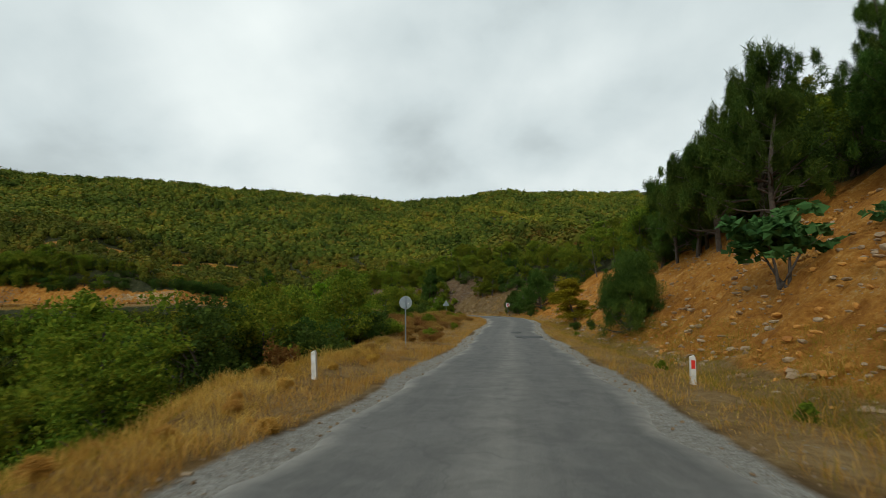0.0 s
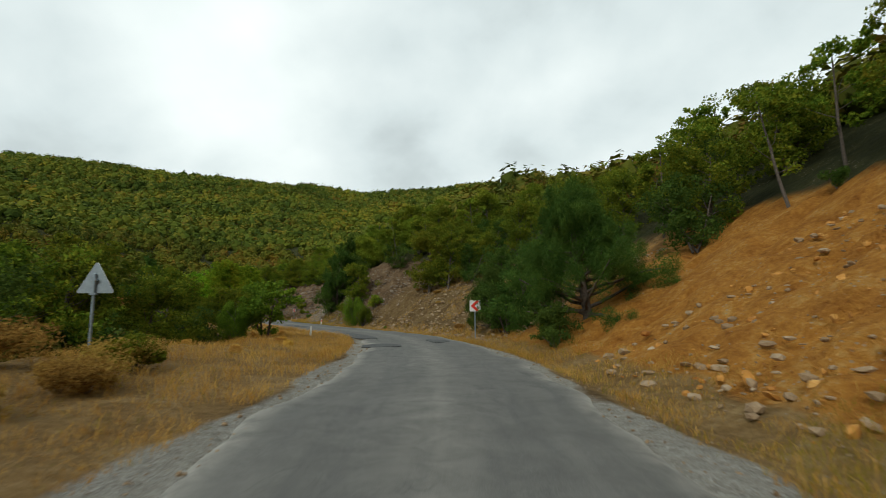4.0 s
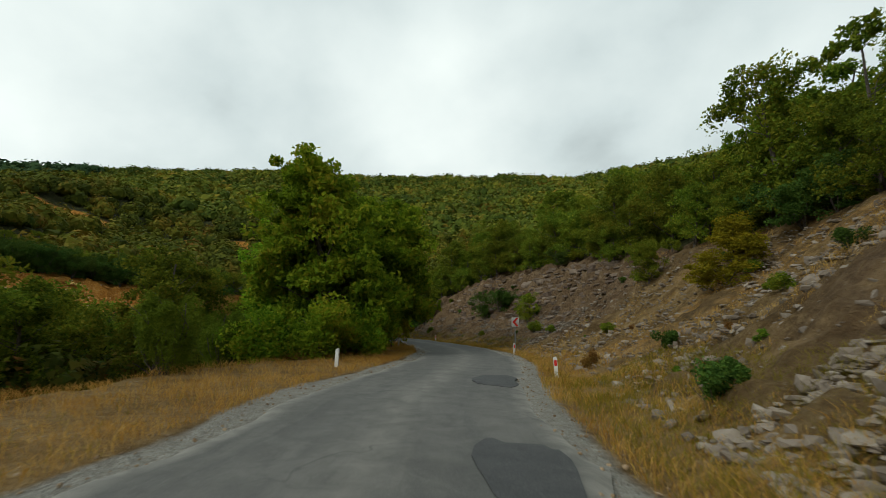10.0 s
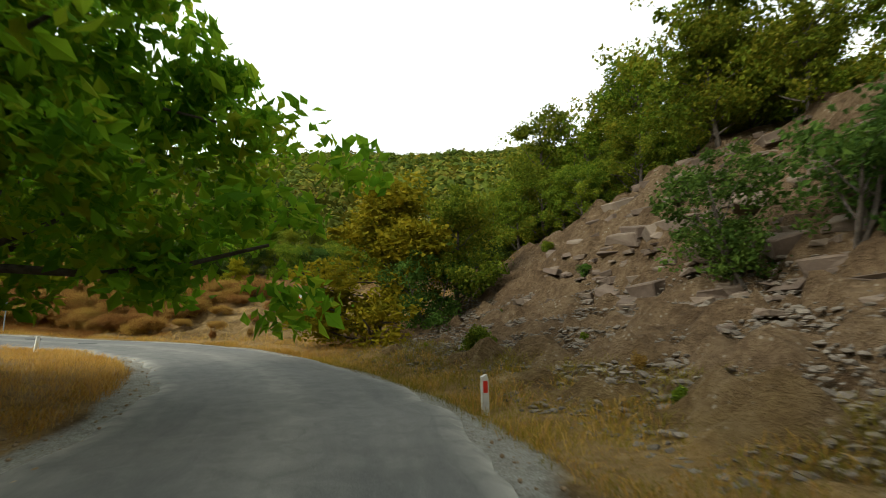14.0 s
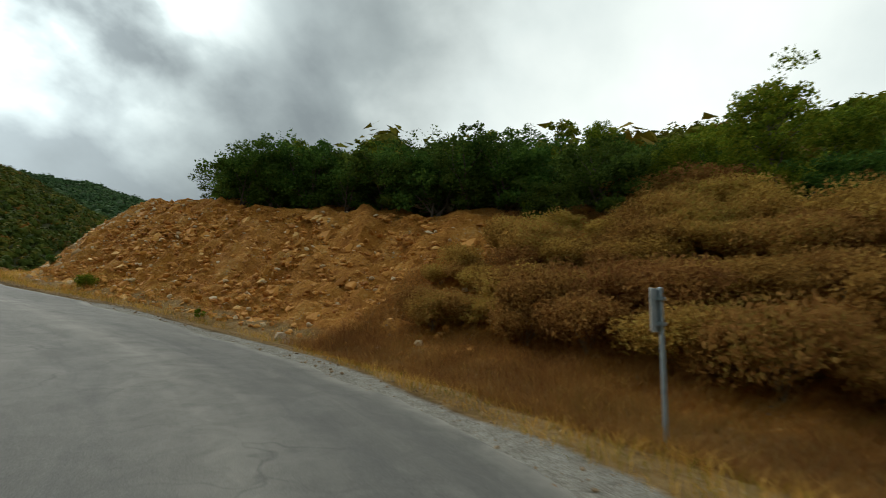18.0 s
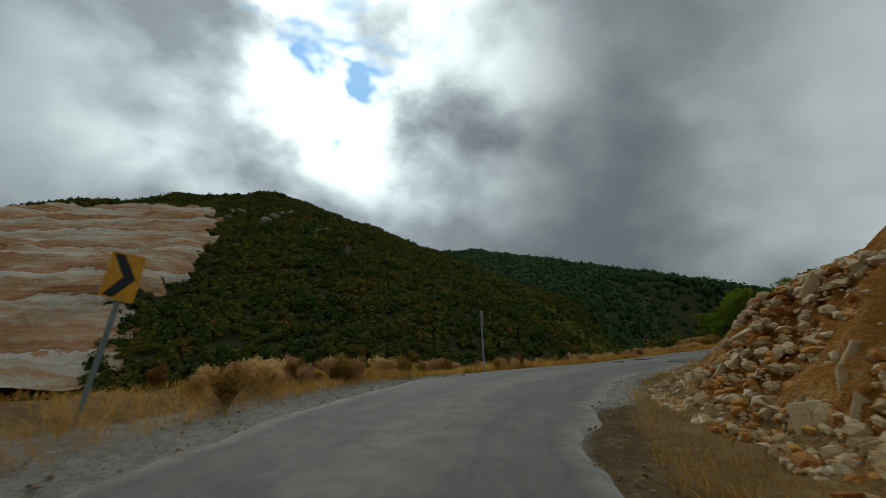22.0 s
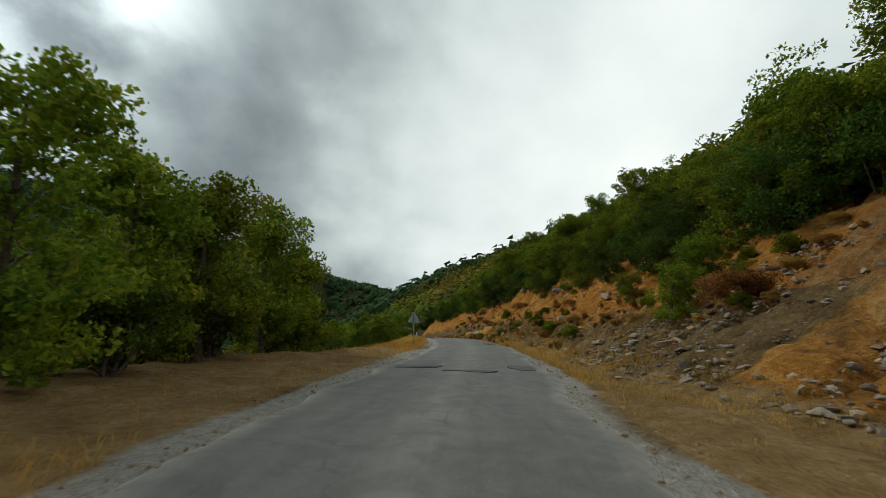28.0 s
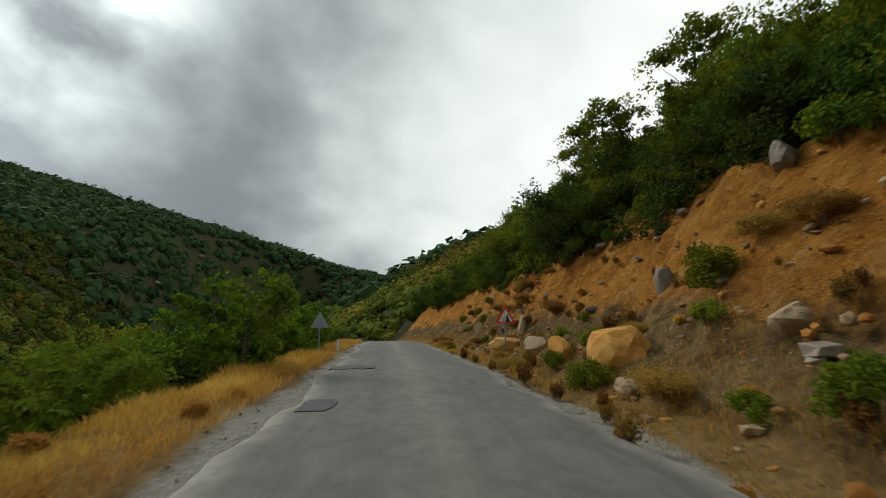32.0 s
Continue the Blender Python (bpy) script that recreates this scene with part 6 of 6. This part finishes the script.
# ---------------------------------------------------------------- road patches
PATCHES_EAST = [(2.58, 1.04, 0.10, 0.79), (2.95, 0.34, 0.05, 0.35), (5.85, -1.54, 0.10, 0.73), (6.08, 1.27, 0.12, 0.45), (6.85, -1.45, 0.45, 0.50), (8.72, -1.5, 0.15, 0.52), (8.45, -1.43, 0.07, 0.59), (8.68, 1.10, 0.03, 0.27),
                (9.82, 1.14, 0.20, 0.36), (9.48, 1.09, 0.08, 0.30), (10.50, 0.74, 0.12, 0.45), (11.30, 0.55, 0.12, 0.60)]
PATCHES_WEST = [(17.42, 0.39, 0.04, 0.29), (17.92, 1.23, 0.04, 0.2), (18.08, -1.32, 0.04, 0.2), (20.43, -1.45, 0.17, 0.65), (19.95, -1.55, 0.10, 0.35), (24.82, 0.78, 0.12, 0.46), (25.05, -1.80, 0.05, 0.35),
                (24.77, -1.81, 0.03, 0.18), (26.02, 0.89, 0.06, 0.45), (26.77, 0.77, 0.11, 0.52), (29.52, 1.28, 0.08, 0.36), (29.48, -1.6, 0.03, 0.6), (29.37, -0.1, 0.02, 0.7), (31.45, 1.80, 0.13, 0.36), (33.38, -1.30, 0.06, 0.54), (32.77, -1.32, 0.06, 0.24)]
for s, u, ls, wu in PATCHES_EAST + PATCHES_WEST:
    bm = bmesh.new()
    ring, top = [], []
    ph = RNG.uniform(0, 6, 3)
    for k in range(28):
        a = 2 * math.pi * k / 28
        r = 1 + 0.10 * math.sin(2 * a + ph[0]) + 0.09 * math.sin(3 * a + ph[1]) + 0.05 * math.sin(7 * a + ph[2])
        ca, sa = math.cos(a), math.sin(a)
        ds, du = math.copysign(abs(ca) ** 0.7, ca) * ls * r, math.copysign(abs(sa) ** 0.7, sa) * wu * r
        i = int(round((s + ds - FIRST) / STEP))
        uu = u + du
        kk = (uu - float(table(s, MIDDLE, 1))) / HALF
        z = AX[i, 2] - float(table(s, TILT, 1)) * uu + 0.05 - 0.035 * kk * kk
        x, y = AX[i, 0] + uu * TAN[i, 1], AX[i, 1] - uu * TAN[i, 0]
        ring.append(bm.verts.new((x, y, z - 0.02)))
        top.append(bm.verts.new((x, y, z + 0.014)))
    cx = bm.verts.new(sum((v.co for v in top), Vector()) / 28 + Vector((0, 0, 0.006)))
    for k in range(28):
        j = (k + 1) % 28
        bm.faces.new((ring[k], ring[j], top[j], top[k]))
        bm.faces.new((top[k], top[j], cx))
    bmesh.ops.recalc_face_normals(bm, faces=bm.faces)
    me = bpy.data.meshes.new("asphalt_patch")
    bm.to_mesh(me)
    bm.free()
    me.materials.append(M_PATCH)
    tagged(new("asphalt_patch", me), "dark newer asphalt patch on the worn road", "road patch", "repair patches on the road", "structure")


# ---------------------------------------------------------------- signs and posts
def prism(outline, y0, y1):
    """An outline in x and z, given thickness from y0 to y1."""
    bm = bmesh.new()
    a = [bm.verts.new((x, y0, z)) for x, z in outline]
    b = [bm.verts.new((x, y1, z)) for x, z in outline]
    n = len(a)
    bm.faces.new(a)
    bm.faces.new(b[::-1])
    for k in range(n):
        bm.faces.new((a[k], b[k], b[(k + 1) % n], a[(k + 1) % n]))
    bmesh.ops.recalc_face_normals(bm, faces=bm.faces)
    return bm


def part(name, bm, mat, parent, label=""):
    me = bpy.data.meshes.new(name)
    bm.to_mesh(me)
    bm.free()
    me.materials.append(mat)
    ob = new(name, me)
    ob.parent = parent
    return tagged(ob, label)


def pole(parent, tall, r=0.03):
    v, f = tube([(0, 0.04, -0.3), (0, 0.04, tall * 0.5), (0, 0.04, tall)], [r, r, r], 10)
    me = mesh("pole", v, f, M_STEEL, True)
    ob = new("pole", me)
    ob.parent = parent
    cap = new("pole_cap", mesh("pole_cap", *tube([(0, 0.04, tall), (0, 0.04, tall + 0.02)], [r * 1.05, r * 0.6], 10), M_STEEL))
    cap.parent = parent
    for z in (tall - 0.12, tall - 0.42):
        part("clamp", prism([(-0.06, z - 0.02), (0.06, z - 0.02), (0.06, z + 0.02), (-0.06, z + 0.02)], 0.004, 0.09), M_STEEL, parent)


def corners(w, z, r=0.03):
    out = []
    for sx, sz, a0 in ((1, -1, -90), (1, 1, 0), (-1, 1, 90), (-1, -1, 180)):
        for a in (0, 30, 60, 90):
            t = radians(a0 + a)
            out.append((sx * (w - r) + r * math.cos(t), z + sz * (w - r) + r * math.sin(t)))
    return out


def chevron(cx, z, w, flip=1):
    p = [(-0.26, 0), (0.06, 0.30), (0.27, 0.30), (-0.03, 0), (0.27, -0.30), (0.06, -0.30)]
    return [(cx + flip * x * w / 0.32, z + y * w / 0.32) for x, y in p]


def sign_chevron(s, u, tall, label, face=M_WHITE, mark=M_RED, flip=1, lean=0.0, turn=0.0, spin=0.0, world=None, size=0.32):
    ob = new("chevron_sign")
    pole(ob, tall)
    z, w = tall - 0.26, size
    p = part("panel", prism(corners(w, z), -0.012, 0.0), face, ob)
    part("chevron", prism(chevron(0, z, w * 0.98, flip), -0.017, -0.0125), mark, p)
    part("panel_back", prism(corners(w - 0.01, z), 0.0005, 0.004), M_BACK, ob)
    if spin:
        for o in list(ob.children):
            if o.name.startswith("panel"):
                o.matrix_basis = Matrix.Translation((0, 0, z)) @ pose(0, 0, 0, 0, spin, 0) @ Matrix.Translation((0, 0, -z))
    x, y, zz = place(s, u)
    ob.matrix_basis = pose(x, y, zz, 0, lean, heading(s) + turn if world is None else world)
    return tagged(ob, label, "road sign")


def triangle(z, w):
    """Rounded triangle, tip up, centred at z."""
    pts = []
    for k in range(3):
        a = radians(90 + 120 * k)
        c = Vector((math.cos(a) * w * 0.90, math.sin(a) * w * 0.90))
        for d in (-50, -25, 0, 25, 50):
            b = a + radians(d)
            pts.append((c.x + math.cos(b) * w * 0.10, z + c.y + math.sin(b) * w * 0.10))
    return pts


def sign_triangle(s, u, tall, label, front, turn=0.0, picture="", w=0.42):
    """front: whether its painted face looks at oncoming drivers of this way."""
    ob = new("warning_sign")
    pole(ob, tall - 0.25)
    z = tall - 0.42
    p = part("panel", prism(triangle(z, w), -0.012, 0.0), M_RED if front else M_WHITE, ob)
    if front:
        part("white_field", prism(triangle(z, w * 0.72), -0.0165, -0.0125), M_WHITE, p)
        if picture == "car":
            part("edge_mark", prism([(-0.20, z - 0.13), (-0.02, z - 0.13), (0.02, z - 0.17), (-0.20, z - 0.17)], -0.0205, -0.017), M_BLACK, p)
            part("car_mark", prism([(0.0, z - 0.11), (0.05, z - 0.05), (0.06, z + 0.03), (0.14, z + 0.02), (0.17, z - 0.05), (0.20, z - 0.08), (0.19, z - 0.14), (0.13, z - 0.15), (0.12, z - 0.12), (0.06, z - 0.11), (0.04, z - 0.14)], -0.0205, -0.017), M_BLACK, p)
        else:
            part("slope_mark", prism([(0.02, z - 0.17), (0.18, z - 0.17), (0.12, z - 0.05), (0.06, z + 0.14), (0.03, z + 0.02)], -0.0205, -0.017), M_BLACK, p)
            for a, b in ((-0.05, -0.02), (-0.09, -0.10), (-0.02, -0.12)):
                part("stone_mark", prism([(a - 0.025, z + b - 0.02), (a + 0.025, z + b - 0.02), (a + 0.02, z + b + 0.025), (a - 0.015, z + b + 0.025)], -0.0205, -0.017), M_BLACK, p)
    part("panel_back", prism(triangle(z, w * 0.985), 0.0005, 0.004), M_BACK, ob)
    x, y, zz = place(s, u)
    ob.matrix_basis = pose(x, y, zz, 0, 0, heading(s) + (0 if front else 180) + turn)
    return tagged(ob, label, "road sign")


def sign_round(s, u, tall):
    ob = new("round_sign")
    pole(ob, tall + 0.25)
    ring = [(0.30 * math.cos(2 * math.pi * k / 36), tall + 0.30 * math.sin(2 * math.pi * k / 36)) for k in range(36)]
    part("panel", prism(ring, -0.012, 0.0), M_WHITE, ob)
    part("panel_back", prism([(x * 0.985, tall + (z - tall) * 0.985) for x, z in ring], 0.0005, 0.004), M_BACK, ob)
    part("sticker", prism([(-0.16, tall - 0.07), (-0.10, tall - 0.07), (-0.10, tall - 0.01), (-0.16, tall - 0.01)], 0.0045, 0.006), M_WHITE, ob, "small white sticker")
    x, y, z = place(s, u)
    ob.matrix_basis = pose(x, y, z, 0, 0, heading(s) + 180)
    return tagged(ob, "grey back of a round road sign on a steel pole", "road sign")


sign_round(1.84, -5.0, 1.95)
sign_triangle(4.95, -7.6, 2.0, "grey back of a triangular warning sign beyond the verge", False)
sign_chevron(6.36, 4.10, 2.05, "white sign with a red chevron at the bend", turn=-8, size=0.3)
sign_chevron(13.4, 3.8, 2.0, "white sign with a red chevron at the bend", turn=14)
sign_chevron(16.9, 8.4, 2.0, "white sign with a red chevron before the brambles", world=52)
sign_chevron(18.45, 4.8, 1.85, "grey back of a chevron sign beside the brambles", world=-29, size=0.26)
sign_chevron(22.58, -4.7, 1.95, "amber sign with a black chevron on a leaning pole", M_AMBER, M_BLACK, -1, 17, -6, -2, size=0.27)
sign_chevron(23.95, -3.8, 2.1, "amber chevron sign on a grey pole seen edge on", M_AMBER, M_BLACK, -1, 3, world=-128, size=0.26)
sign_triangle(26.34, 2.52, 1.98, "red bordered triangle warning of a soft verge with a tilting car", True, 4, "car")
sign_triangle(30.85, -3.05, 1.95, "grey back of a triangular warning sign at the verge", False, 8, w=0.36)
sign_triangle(33.8, 4.2, 1.75, "red bordered triangle warning of falling stones by the boulders", True, 0, "stones")
sign_triangle(34.1, -3.2, 1.75, "grey back of a triangular warning sign down the road", False)


def make_post(red):
    ob = new("delineator_post")
    prof = [(-0.055, -0.2), (0.055, -0.2), (0.055, 0.55), (0.03, 0.62), (-0.055, 0.585)]
    part("shaft", prism(prof, -0.035, 0.035), M_POST, ob)
    part("reflector", prism([(-0.038, 0.34), (0.038, 0.34), (0.038, 0.52), (-0.038, 0.52)], -0.041, -0.0355), M_RED if red else M_WHITE, ob, "red reflector" if red else "pale reflector")
    return tagged(ob, "white roadside post with a red reflector" if red else "plain white roadside post", "roadside post", "delineator posts")


PROTO_POST = {}
for s, u, red, lean in ((1.0, 3.75, 1, 2), (0.92, -4.4, 0, -2), (6.9, -4.2, 0, 4), (9.0, 2.35, 1, 3), (11.55, 2.2, 1, -3), (11.52, -4.65, 0, 2), (14.78, 2.6, 1, -2), (13.6, -4.2, 0, 2), (12.8, 1.9, 1, 2), (21.25, 1.85, 1, 4), (21.15, -4.2, 0, 3),
                        (24.7, 2.15, 1, -3), (24.84, -4.6, 0, 2), (27.4, -3.3, 0, 4), (32.3, 3.2, 1, 2), (32.35, -2.95, 0, 2), (34.2, -2.5, 0, 2), (36.2, 3.0, 1, 0), (17.1, -2.9, 0, 4)):
    m = pose(*place(s, u), 0, lean, heading(s))
    if red in PROTO_POST:
        copy_thing(PROTO_POST[red], m)
    else:
        PROTO_POST[red] = make_post(red)
        PROTO_POST[red].matrix_basis = m
stake = new("wooden_stake")
v, f = tube([(0, 0, -0.3), (0.02, 0, 0.4), (0.05, 0.01, 0.82)], [0.055, 0.05, 0.045], 8)
part_me = new("shaft", mesh("shaft", v, f, M_STAKE, True))
part_me.parent = stake
cap = new("top", mesh("top", *tube([(0.05, 0.01, 0.815), (0.052, 0.01, 0.84)], [0.045, 0.012], 8), M_STAKE))
cap.parent = stake
stake.matrix_basis = pose(*place(8.88, -3.2), 0, 4, 0)
tagged(stake, "weathered wooden stake in the dry verge", "stake")
